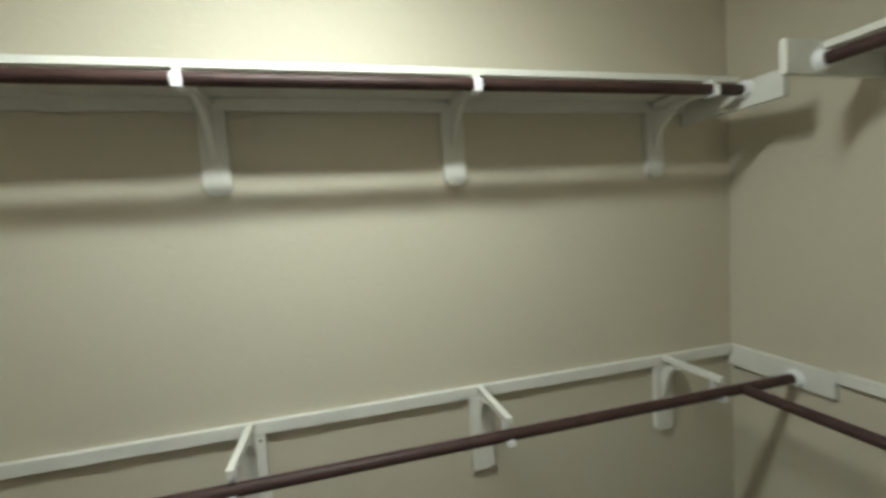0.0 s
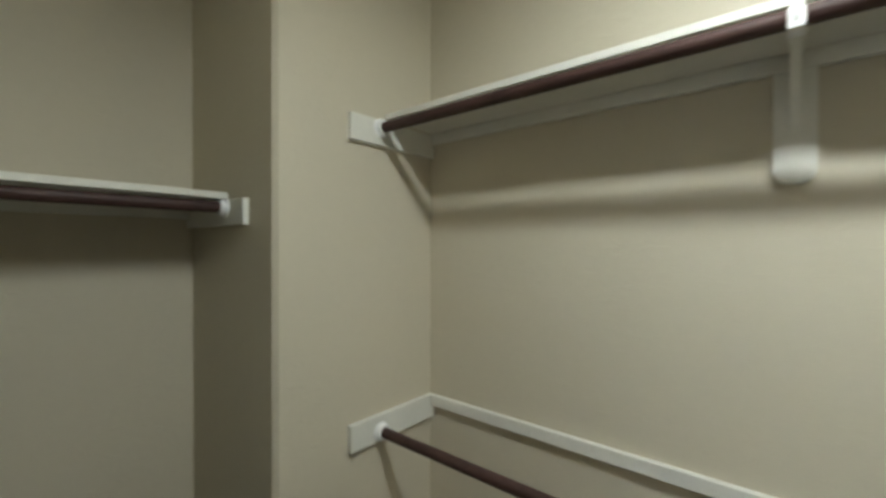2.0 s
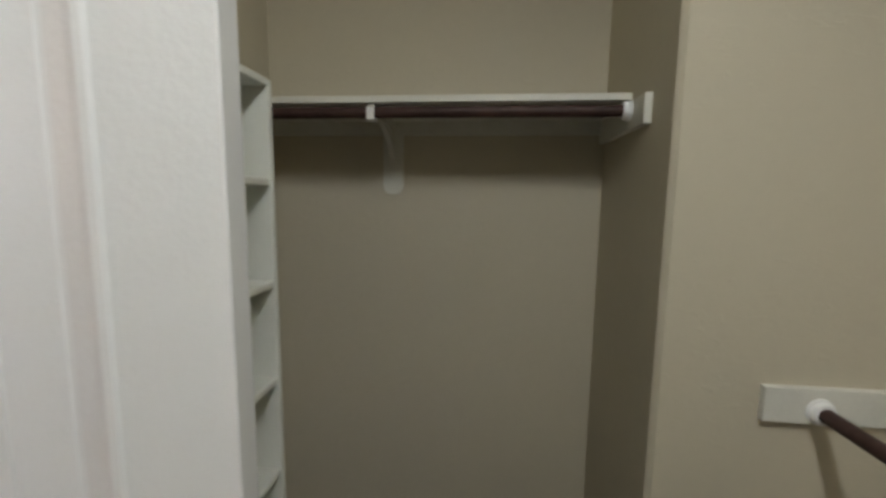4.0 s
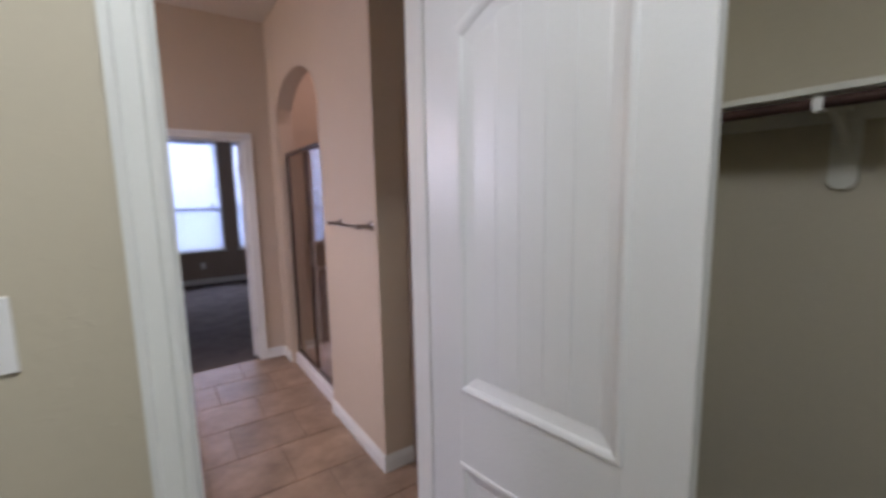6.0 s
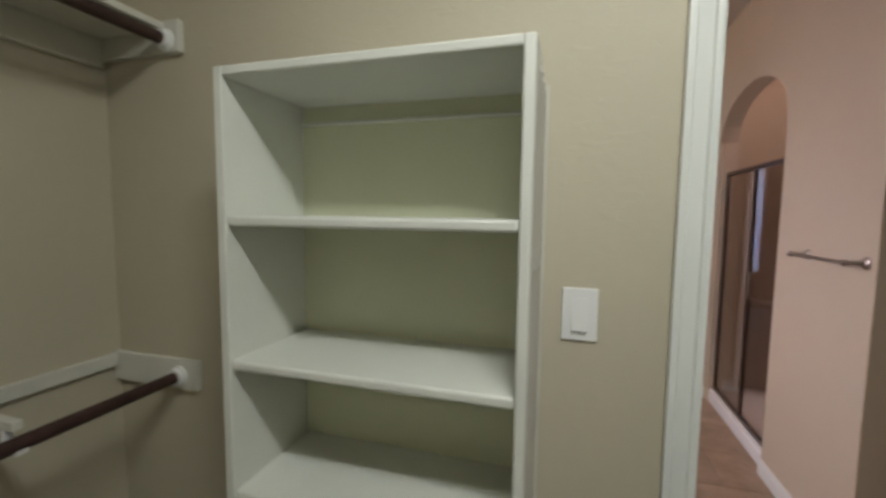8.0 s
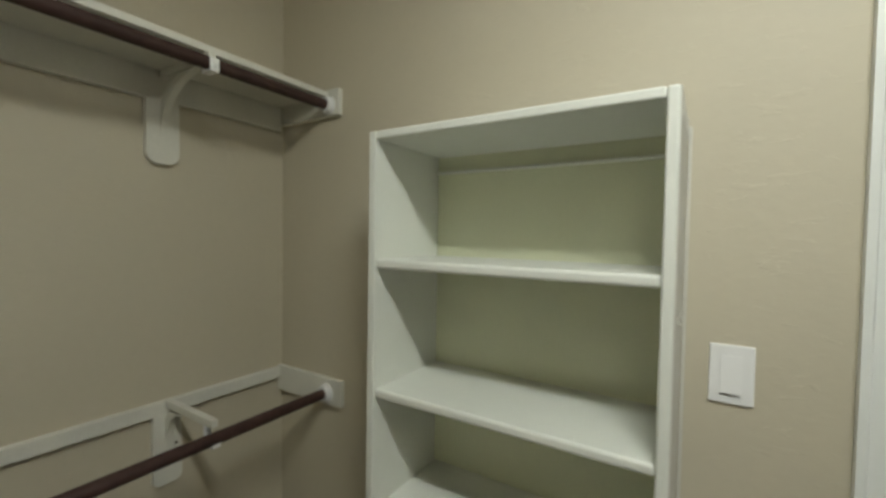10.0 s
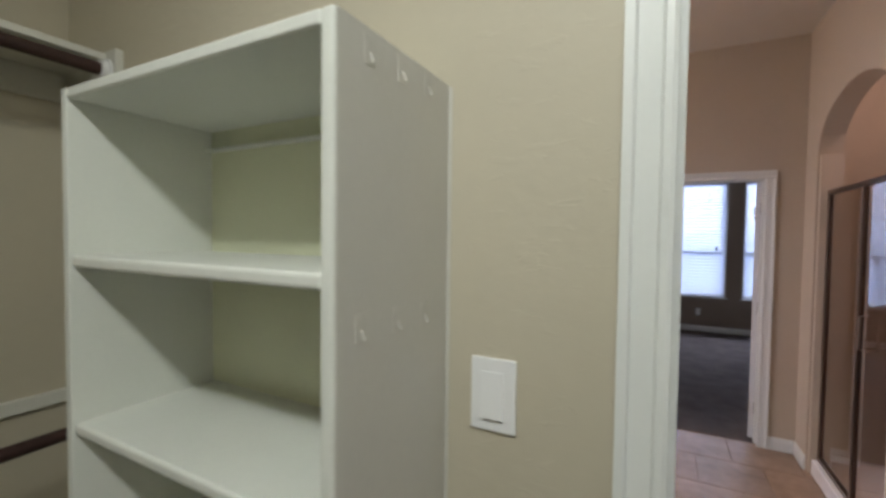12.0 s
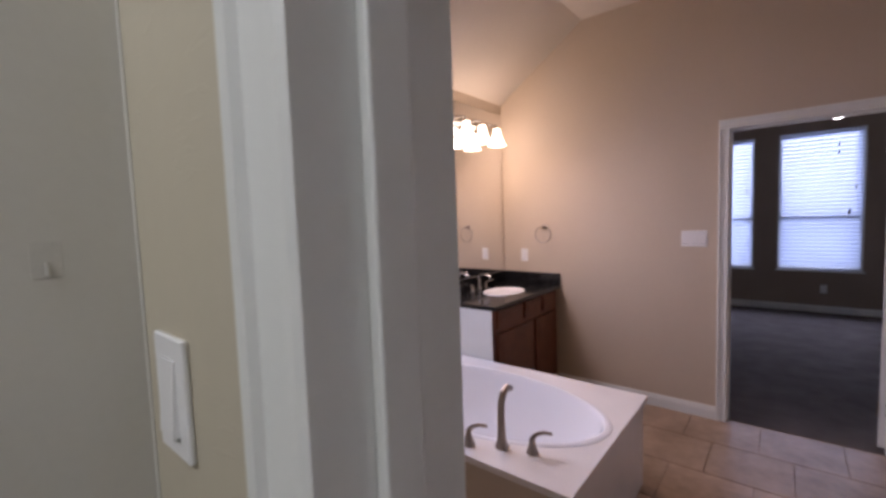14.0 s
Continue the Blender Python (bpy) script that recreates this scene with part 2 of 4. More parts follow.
# closet shell
FZ = 0.115
structure("floor", boxed((R - T, -0.03, -0.05), (E + T, N + T, FZ)), CARPET, "grey-brown cut-pile carpet of the closet")
structure("wall_north", boxed((W - 0.02, N, 0), (E + T, N + T, CZ)), PAINT, "tan painted closet wall with two tiers of rods")
structure("wall_east", boxed((E, S, 0), (E + T, N, CZ)), PAINT, "tan painted closet wall")
bm = prism(bmesh.new(), [(R - T, J), (W - 0.012, J), (W, J + 0.012), (W, N), (W - T, N), (W - T, J + T), (R - T, J + T)], "z", 0, CZ)
structure("wall_return", bm, PAINT, "tan painted wall that steps back into a recess")
structure("wall_west", boxed((R - T, S, 0), (R, J, CZ)), PAINT, "tan painted wall of the recess")
structure("ceiling", boxed((R - T, S - T, CZ), (E + T, N + T, CZ + 0.08)), CEIL)

# wall between closet and bath, with the doorway
bm = bmesh.new()
block(bm, (DW1 + 0.02, -T, 0), (BE + T, 0, CZ))
block(bm, (R - 0.3, -T, 0), (DW0 - 0.02, 0, CZ))
block(bm, (DW0 - 0.02, -T, DH + 0.02), (DW1 + 0.02, 0, CZ))
block(bm, (R - 0.3, -T, CZ), (BE + T, 0, BCZ + 0.1))
structure("wall_south", bm, PAINT, "tan painted wall with the closet doorway")


def casing(parent, x0, x1, h, y, out, w=0.060, mat=WHITE, foot=0.0, west=1.0):
    """A moulded door casing round an opening on a wall facing +y (out=1) or -y (out=-1)."""
    prof = [(0, 0), (0, 0.010), (0.006, 0.013), (0.014, 0.013), (0.018, 0.0075), (0.023, 0.0085), (0.044, 0.012), (0.048, 0.018), (w, 0.018), (w, 0)]
    for side, xi, sgn in (("east", x1, 1), ("west", x0, -1)):
        o = [(xi + sgn * u, y + out * v) for u, v in prof]
        if sgn < 0 and west < 1:
            o = [(xi, y), (xi, y + 0.004), (xi - w * west, y + 0.004), (xi - w * west, y)]
        part("casing_side", prism(bmesh.new(), o, "z", foot, h), mat, parent)
    bm = bmesh.new()
    o = [(y + out * v, h + u) for u, v in prof]
    prism(bm, o, "x", x0 - w * west, x1 + w)
    part("casing_head", bm, mat, parent)


def jamb(parent, x0, x1, h, y0, y1, stop, mat=WHITE):
    bm = bmesh.new()
    block(bm, (x1, y0, 0), (x1 + 0.018, y1, h))
    block(bm, (x0 - 0.018, y0, 0), (x0, y1, h))
    block(bm, (x0 - 0.018, y0, h), (x1 + 0.018, y1, h + 0.018))
    part("jamb", bm, mat, parent)
    bm = bmesh.new()
    block(bm, (x1 - 0.011, stop - 0.034, 0), (x1, stop, h), 0.002)
    block(bm, (x0, stop - 0.034, 0), (x0 + 0.011, stop, h), 0.002)
    block(bm, (x0, stop - 0.034, h - 0.011), (x1, stop, h), 0.002)
    part("door_stop", bm, mat, parent)


def panel_leaf(w, h, arch=True):
    """A moulded two-panel leaf, grooved like boards; x along its width, y its thickness, z up."""
    t, st = 0.035, 0.100
    n = 14
    low = h - 2.02
    spans = ((0.24 + low, 0.905 + low, False), (1.083 + low, h - 0.192, arch))
    rise = 0.055

    def curve(x, arched):
        u = (x - st) / (w - 2 * st)
        return rise * (1 - (2 * u - 1) ** 2) if arched else 0.0
    leaf = boxed((0, -t / 2, 0.012), (st, t / 2, h), 0.0015, 1)
    block(leaf, (w - st, -t / 2, 0.012), (w, t / 2, h), 0.0015, 1)
    block(leaf, (st, -t / 2, 0.012), (w - st, t / 2, spans[0][0]))
    block(leaf, (st, -t / 2, spans[0][1]), (w - st, t / 2, spans[1][0]))
    block(leaf, (st, -0.008, 0.1), (w - st, 0.008, h - 0.1))
    xs = [st + (w - 2 * st) * k / n for k in range(n + 1)]
    prism(leaf, [(x, spans[1][1] + curve(x, arch)) for x in xs] + [(w - st, h), (st, h)], "y", -t / 2, t / 2)
    pieces = []
    for s in (1, -1):
        for lo, hi, arched in spans:
            def rim(inset):
                p, q = st + inset, w - st - inset
                pts = [(p, lo + inset), (q, lo + inset)]
                pts += [(p + (q - p) * (1 - k / n), hi - inset + curve(st + (w - 2 * st) * (1 - k / n), arched)) for k in range(n + 1)]
                return pts
            bm = bmesh.new()
            rings = []
            for inset, d in ((-0.006, 0.0), (-0.003, 0.003), (0.003, 0.0035), (0.010, 0.001), (0.014, -0.003), (0.034, -0.0085), (0.040, -0.0085)):
                rings.append([bm.verts.new((px, s * (t / 2 + d), pz)) for px, pz in rim(inset)])
            for p, q in zip(rings, rings[1:]):
                for k in range(len(p)):
                    bm.faces.new((p[k], p[(k + 1) % len(p)], q[(k + 1) % len(p)], q[k]))
            pieces.append(("panel_moulding", bm))
            bm = bmesh.new()
            p, q = st + 0.038, w - st - 0.038
            count = 5 if w < 0.7 else 7
            step = (q - p) / count
            for k in range(count):
                u0, u1 = p + k * step, p + (k + 1) * step
                z0, z1 = lo + 0.036, hi - 0.036 + min(curve(u0, arched), curve(u1, arched)) + 0.004
                y0, y1 = sorted((s * 0.0079, s * 0.0098))
                block(bm, (u0 + 0.0003, y0, z0), (u1 - 0.0003, y1, z1), 0.0017, 1)
            pieces.append(("grooved_panel", bm))
    return leaf, pieces


def door_knob(bm_m, s=1):
    bm = bmesh.new()
    lathe(bm, [(0.033, 0), (0.033, 0.006), (0.028, 0.010), (0.012, 0.014), (0.011, 0.030), (0.018, 0.036), (0.027, 0.046), (0.029, 0.056), (0.024, 0.066), (0.010, 0.071)], bm_m, 24)
    return bm


def door(name, label, hinge, turn, w, h, knob_z, arch=True, base=0.0, lever=False, mat=None):
    mat = mat or DOORW
    d = tagged(thing(name, label, "door", (*hinge, base), turn))
    leaf, pieces = panel_leaf(w, h, arch)
    attach(part("leaf", leaf, mat), d)
    for n, bm in pieces:
        attach(part(n, bm, mat), d)
    kx = w - 0.065
    for s in (1, -1):
        m = Matrix.Translation((kx, s * 0.0175, knob_z)) @ Matrix.Rotation(radians(-90 * s), 4, "X")
        if lever:
            bm = lathe(bmesh.new(), [(0.030, 0), (0.030, 0.006), (0.012, 0.012), (0.010, 0.045)], m, 20)
            y = s * 0.0625
            sweep(bm, [(kx, y * 0.9, knob_z), (kx - lever * 0.03, y, knob_z), (kx - lever * 0.07, y, knob_z + 0.003), (kx - lever * 0.11, y, knob_z - 0.006)], [0.011, 0.009, 0.008, 0.006], 12)
            attach(part("handle", bm, DARKMETAL, label="dark bronze lever handle", smooth=True), d)
        else:
            attach(part("knob", door_knob(m), NICKEL, label="satin nickel knob", smooth=True), d)
    bm = boxed((w - 0.0005, -0.012, knob_z - 0.03), (w + 0.001, 0.012, knob_z + 0.03), 0.0004)
    block(bm, (w, -0.006, knob_z - 0.010), (w + 0.010, 0.006, knob_z + 0.010), 0.002)
    attach(part("latch", bm, NICKEL), d)
    for z in (0.25, h - 0.25):
        bm = tube(bmesh.new(), (-0.004, 0.020, z - 0.045), (-0.004, 0.020, z + 0.045), 0.006, 12)
        attach(part("hinge", bm, NICKEL, smooth=True), d)
    return d


frame1 = tagged(thing("door_1", "white painted moulded casing and jamb of the closet doorway", "door frame"), kind="structure")
casing(frame1, DW0, DW1, DH, 0.0, 1, foot=0.115, west=0.8)
casing(frame1, DW0, DW1, DH, -T, -1)
jamb(frame1, DW0, DW1, DH, -T, 0.0, -0.034)
LEAF_W = 0.553
door("closet_door", "white moulded two-panel arched closet door standing open into the closet", (-0.770, 0.0), 90 + 7.6, LEAF_W, 2.02 - FZ, 1.000 - FZ, base=FZ)

# ---- closet joinery ----
CUP = 0.021


def rod_socket(name, where, direction, parent):
    bm = bmesh.new()
    q = Vector(direction).to_track_quat("Z", "Y").to_matrix().to_4x4()
    lathe(bm, [(0.029, 0), (0.029, 0.004), (0.024, 0.006), (0.022, 0.018), (0.0165, 0.018)], Matrix.Translation(where) @ q, 24)
    return part(name, bm, PLASTIC, parent, "white plastic rod socket", True)


def rod(label, a, b, group="closet rods"):
    ob = tagged(part("closet_rod", tube(bmesh.new(), a, b, 0.0155, 24), ROD, None, "", True), label, "closet rod", group)
    return ob


UB_GAP = 0.074


def bracket(label, where, turn, z_cleat, z_bottom, reach, z_rod, low, gap=UB_GAP):
    """A white shelf and rod bracket: back plate on the wall, arm, curved brace and hook. Local y runs out from the wall."""
    b = thing("shelf_bracket", label, "shelf bracket", where, turn, "closet shelf brackets")
    w = 0.036 if low else (0.040 if turn == 90 else 0.034)
    z_plate = z_cleat - (0.036 if low else gap)
    rr = 0.014 if low else 0.026
    foot = [(s * (w - rr + rr * math.cos(a)), z_bottom + rr - rr * math.sin(a)) for s, steps in ((-1, range(0, 6)), (1, range(5, -1, -1))) for a in [math.pi / 10 * k for k in steps]]
    bm = prism(bmesh.new(), [(-w, z_plate)] + foot + [(w, z_plate)], "y", 0.0, 0.018)
    bmesh.ops.bevel(bm, geom=list(bm.edges), offset=0.0015, segments=1, affect="EDGES")
    attach(part("back_plate", bm, CLEAT), b)
    for sx, sz in ((-0.022, z_plate - 0.016), (-0.020, z_bottom + 0.105)) if low else ():
        m = Matrix.Translation((sx, 0.0178, sz)) @ Matrix.Rotation(radians(-90), 4, "X")
        attach(part("screw", lathe(bmesh.new(), [(0.0042, 0), (0.0040, 0.0008), (0.0018, 0.0011)], m, 10), DARKMETAL, label="small dark screw head", smooth=True), b)
    top = z_cleat + (0.004 if low else 0.0)
    arm = boxed((-0.009, 0.019, top - 0.020), (0.009, reach, top), 0.002)
    attach(part("arm", arm, CLEAT), b)
    bm = bmesh.new()
    drop = top - (z_bottom + 0.075)
    outer, inner = [], []
    n = 12
    for k in range(n + 1):
        a = math.pi / 2 * k / n
        y = 0.018 + (reach * (0.52 if low else 1.0) - 0.050) * (1 - math.cos(a))
        z = z_bottom + 0.075 + (drop - 0.026) * math.sin(a)
        outer.append((y, z))
        inner.append((max(0.018, y - 0.030 * math.cos(a)), z + 0.004 + 0.018 * math.sin(a)))
    line = outer + [(p, min(q, top - 0.027)) for p, q in reversed(inner)]
    prism(bm, line, "x", -0.008, 0.008)
    attach(part("brace", bm, CLEAT), b)
    bm = bmesh.new()
    ry = reach - 0.012
    pts = [(0, ry - 0.024, top - 0.006), (0, ry - 0.024, z_rod - 0.004)]
    for k in range(0, 9):
        a = math.pi + math.pi * k / 8
        pts.append((0, ry + 0.021 * math.cos(a), z_rod + 0.021 * math.sin(a)))
    pts = pts[:6] if low else pts
    for (p, q) in zip(pts, pts[1:]):
        p, q = Vector(p), Vector(q)
        tube(bm, p, q, 0.0055, 8)
    block(bm, (-0.011, ry - 0.020, z_rod - 0.0225), (0.011, ry + 0.021, z_rod - 0.0172), 0.002)
    block(bm, (-0.011, ry + 0.0172, z_rod - 0.02), (0.011, ry + 0.0215, z_rod + (-0.004 if low else 0.010)), 0.002)
    block(bm, (-0.009, ry - 0.024, z_rod - 0.02), (0.009, ry - 0.0175, top - 0.004), 0.002)
    attach(part("rod_hook", bm, PLASTIC, label="white plastic rod hook"), b)
    return b


def cleat(label, a, b, name="wall_cleat"):
    return tagged(part(name, boxed(a, b, 0.0018), CLEAT), label, "wall cleat", "closet wall cleats")


UT, UB = 2.014, 1.919
LT, LB = 1.107, 1.029
CL = 0.354
UE = 1.062
RO = 0.243
ZU, ZL = 1.970, 1.058
TH = 0.018
# upper north shelf and its rails
shelf_n = tagged(part("closet_shelf", boxed((W + TH, N - 0.226, UT - TH + 0.003), (UE - TH, N, UT + 0.003), 0.002), CLEAT), "long white painted plank shelf above the rod, on the long wall", "closet shelf", "closet shelves")
cleat("thin white painted rail under the upper shelf on the long wall", (W + TH, N - TH, 1.964), (UE - TH, N, UT - TH + 0.003))
cleat("white painted end board carrying shelf and rod beside the recess", (W, N - CL, UB), (W + TH, N, UT - 0.018))
cleat("white painted end board carrying the upper shelf beside the side wall", (UE - TH, N - CL, UB), (UE, N, UT - 0.018))
rod("dark brown wooden rod under the upper shelf on the long wall", (W + 0.022, N - RO, ZU), (UE - 0.022, N - RO, ZU))
# lower north rails
cleat("thin white painted rail of the lower tier on the long wall", (W + TH, N - TH, LT - 0.036), (E - TH, N, LT))
cleat("white painted end board of the lower tier beside the recess", (W, N - CL, LB), (W + TH, N, LT))
cleat("white painted end board of the lower tier at the far corner", (E - TH, N - CL, LB), (E, N, LT))
rod("dark brown wooden rod of the lower tier on the long wall", (W + 0.022, N - RO, ZL), (E - 0.022, N - RO, ZL))
for x, low_x in ((-0.467, -0.442), (0.195, 0.232), (0.920, 0.928)):
    bracket("white wooden bracket with curved brace holding the upper shelf and rod", (x, N, 0), 180, UT - TH, 1.742, RO + 0.012, ZU, False, 0.032)
    bracket("white wooden bracket without shelf, holding the lower rod", (low_x, N, 0), 180, LT, 0.835, RO + 0.012, ZL, True)
# side wall
EY = 1.255
ET, EB, EZ = 1.116, 1.037, 1.075
tagged(part("closet_shelf", boxed((E - 0.240, S + TH, UT - TH), (E, EY - TH, UT), 0.002), CLEAT), "white painted plank shelf on the side wall by the bookcase", "closet shelf", "closet shelves")
cleat("thin white painted rail under the shelf on the side wall", (E - TH, S + TH, UB), (E, EY - TH, UT - TH))
cleat("white painted end board under the side shelf beside the bookcase", (E - 0.285, S, UB + 0.019), (E, S + TH, UT + 0.006))
cleat("white painted end board closing the side shelf near the corner", (E - 0.352, EY - TH, UB + 0.018), (E - 0.001, EY, UT + 0.007))
rod("dark brown wooden rod under the side shelf", (E - RO, S + 0.022, ZU), (E - RO, EY - 0.022, ZU))
cleat("thin white painted rail of the lower tier on the side wall", (E - TH, S + TH, ET - 0.036), (E, N - CL, ET))
cleat("white painted end board of the lower tier beside the bookcase", (E - 0.303, S, EB), (E, S + TH, ET + 0.004))
rod("dark brown wooden rod of the lower tier on the side wall", (E - RO, S + 0.022, EZ), (E - RO, N - RO - 0.017, EZ - 0.014))
bracket("white wooden bracket with curved brace under the side shelf", (E, 0.382, 0), 90, UT - TH, 1.753, RO + 0.012, ZU, False)
bracket("white wooden bracket without shelf on the side wall", (E, 0.374, 0), 90, ET, 0.887, RO + 0.004, EZ, True)
# recess
RT = 1.763
tagged(part("closet_shelf", boxed((R, S, RT - TH), (R + 0.305, J - TH, RT), 0.002), CLEAT), "white painted plank shelf in the recess", "closet shelf", "closet shelves")
cleat("thin white painted rail under the recess shelf", (R, S + TH, RT - 0.062), (R + TH, J - TH, RT - TH))
cleat("white painted end board under the recess shelf", (R, J - TH, RT - 0.090), (R + 0.390, J, RT - 0.019))
rod("dark brown wooden rod in the recess", (R + 0.283, S + 0.022, RT - 0.040), (R + 0.283, J - 0.024, RT - 0.040))
bracket("white wooden bracket with curved brace in the recess", (R, 0.437, 0), -90, RT - TH, 1.503, 0.295, RT - 0.040, False, 0.044)

for where, d in (((W + TH, N - RO, ZU), (1, 0, 0)), ((UE - TH, N - RO, ZU), (-1, 0, 0)), ((W + TH, N - RO, ZL), (1, 0, 0)), ((E - TH, N - RO, ZL), (-1, 0, 0)),
                 ((E - RO, S + TH, ZU), (0, 1, 0)), ((E - RO, EY - TH, ZU), (0, -1, 0)), ((E - RO, S + TH, EZ), (0, 1, 0)), ((R + 0.283, J - TH, RT - 0.040), (0, -1, 0))):
    ob = rod_socket("rod_socket", where, d, None)
    tagged(ob, "white plastic round rod socket screwed to the end board", "rod socket", "rod sockets")


def bookcase(label, x0, x1, depth, top, shelves):
    c = thing("bookcase", label, "bookcase", (0, 0, 0), 0, "closet bookcases")
    t = 0.018
    part("side_panel", boxed((x0, S, FZ), (x0 + t, depth, top), 0.004, 3), SHELFW, c)
    part("side_panel", boxed((x1 - t, S, FZ), (x1, depth, top), 0.002), SHELFW, c)
    part("top_board", boxed((x0 + t, S, top - t), (x1 - t, depth, top), 0.004, 3), SHELFW, c)
    for z in shelves:
        bm = boxed((x0 + t, S, z - 0.020), (x1 - t, depth - 0.003, z), 0.006, 3)
        part("shelf", bm, SHELFW, c)
    part("back_panel", boxed((x0 + t, S, shelves[0]), (x1 - t, S + 0.008, top - t)), CREAM, c, "cream-green painted back")
    part("back_strip", boxed((x0 + t, S + 0.008, top - 0.062), (x1 - t, S + 0.022, top - 0.055), 0.0015), SHELFW, c, "thin white strip along the back")
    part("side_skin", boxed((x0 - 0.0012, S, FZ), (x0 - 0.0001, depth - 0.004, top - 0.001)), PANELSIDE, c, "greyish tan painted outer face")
    for hi, lo in zip(shelves, shelves[1:]):
        part("back_panel", boxed((x0 + t, S, lo), (x1 - t, S + 0.008, hi - 0.020)), CREAM, c, "cream-green painted back")
    part("plinth", boxed((x0 + t, depth - 0.035, FZ), (x1 - t, depth - 0.015, shelves[-1] - t), 0.002), SHELFW, c)
    return c


BX0, BX1 = 0.047, 0.626
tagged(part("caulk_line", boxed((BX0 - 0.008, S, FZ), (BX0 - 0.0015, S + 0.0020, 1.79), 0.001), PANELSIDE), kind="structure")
BSH = (1.523, 1.244, 0.980, 0.72, 0.455, 0.20)
bookcase("white painted built-in open bookcase, all shelves empty, beside the light switch", BX0, BX1, 0.255, 1.794, BSH)
bookcase("white painted open bookcase, empty, in the recess behind the open door", -1.503, -0.95, 0.240, 1.765, (1.536, 1.286, 1.036, 0.786, 0.52, 0.25))


def switch(name, label, x0, x1, z0, z1, y, s=1, gangs=1):
    sw = thing(name, label, "light switch")
    part("cover_plate", boxed((x0, min(y, y + s * 0.006), z0), (x1, max(y, y + s * 0.006), z1), 0.0025, 3), PLASTIC, sw)
    w = (x1 - x0) / gangs
    for g in range(gangs):
        c = x0 + w * (g + 0.5)
        zc = (z0 + z1) / 2
        bm = bmesh.new()
        hw, hh = 0.0165, 0.034
        ys = [y + s * 0.0065, y + s * 0.0115]
        prism(bm, [(ys[0] - s * 0.003, zc - hh), (ys[1], zc - hh), (ys[0] + s * 0.001, zc + hh), (ys[0] - s * 0.003, zc + hh)], "x", c - hw, c + hw)
        part("rocker", bm, PLASTIC, sw)
        part("rocker_gap", boxed((c - hw + 0.002, min(y + s * 0.004, y + s * 0.0068), zc - hh - 0.0025), (c + hw - 0.002, max(y + s * 0.004, y + s * 0.0068), zc - hh - 0.0008)), SLOT, sw)
    return sw


switch("light_switch", "white rocker light switch on the tan wall beside the bookcase", -0.070, 0.0, 1.275, 1.384, 0.0)

# clear adhesive hooks on the side of the bookcase
for y, z in ((0.210, 1.459), (0.137, 1.457), (0.068, 1.454), (0.197, 1.768), (0.130, 1.770), (0.064, 1.772)):
    h = thing("adhesive_hook", "small clear plastic adhesive hook on the white bookcase side", "adhesive hook", (BX0, y, z), 0, "adhesive hooks")
    attach(part("hook_base", boxed((-0.0019, -0.0105, -0.016), (-0.0004, 0.0105, 0.016), 0.0004), HOOKC), h)
    bm = sweep(bmesh.new(), [(-0.0028, 0, -0.002), (-0.0040, 0, -0.009), (-0.0058, 0, -0.0135), (-0.0072, 0, -0.0120), (-0.0076, 0, -0.009)], [0.0016, 0.0015, 0.0014, 0.0012, 0.0008], 8)
    attach(part("hook", bm, HOOKC, smooth=True), h)

# closet ceiling lamp
cl = thing("ceiling_light", "white fluorescent ceiling light with a frosted wrap-round lens, lit", "ceiling light")
part("base", boxed((CLX - 0.31, CLY - 0.07, CZ - 0.045), (CLX + 0.31, CLY + 0.07, CZ), 0.004), WHITE, cl)
part("lens", boxed((CLX - 0.285, CLY - 0.062, CLZ - 0.048), (CLX + 0.285, CLY + 0.062, CZ - 0.045), 0.012, 3), CLOSETDOME, cl).visible_shadow = False
for x in (CLX - 0.31, CLX + 0.286):
    part("end_cap", boxed((x, CLY - 0.066, CLZ - 0.050), (x + 0.024, CLY + 0.066, CZ - 0.045), 0.003), WHITE, cl)


def baseboard(a, b, normal, h=0.095, name="baseboard", t=0.013, z=0.0):
    """A moulded baseboard from a to b (x, y) on a wall whose face looks along normal."""
    a, b, nv = Vector((*a, z)), Vector((*b, z)), Vector((*normal, 0))
    prof = [(0, 0), (t, 0), (t, h * 0.68), (t * 0.75, h * 0.74), (t * 0.8, h * 0.80), (t * 0.4, h * 0.93), (t * 0.35, h), (0, h)]
    bm = bmesh.new()
    p = [bm.verts.new(a + nv * u + Vector((0, 0, v))) for u, v in prof]
    q = [bm.verts.new(b + nv * u + Vector((0, 0, v))) for u, v in prof]
    bm.faces.new(p)
    bm.faces.new(q[::-1])
    for k in range(len(prof)):
        bm.faces.new((p[k], p[(k + 1) % len(prof)], q[(k + 1) % len(prof)], q[k]))
    return structure(name, bm, WHITE, "white painted moulded baseboard")


BBH = 0.094
baseboard((R, 0.0), (R, J), (1, 0), 0.138, z=FZ)
baseboard((R + 0.014, J), (W, J), (0, -1), 0.138, z=FZ)
baseboard((W, J), (W, N), (1, 0), 0.138, z=FZ)
baseboard((W + 0.014, N), (E, N), (0, -1), 0.138, z=FZ)
baseboard((E, 0.0), (E, N - 0.014), (-1, 0), 0.138, z=FZ)
baseboard((BX1, 0.0), (E - 0.014, 0.0), (0, 1), 0.138, z=FZ)

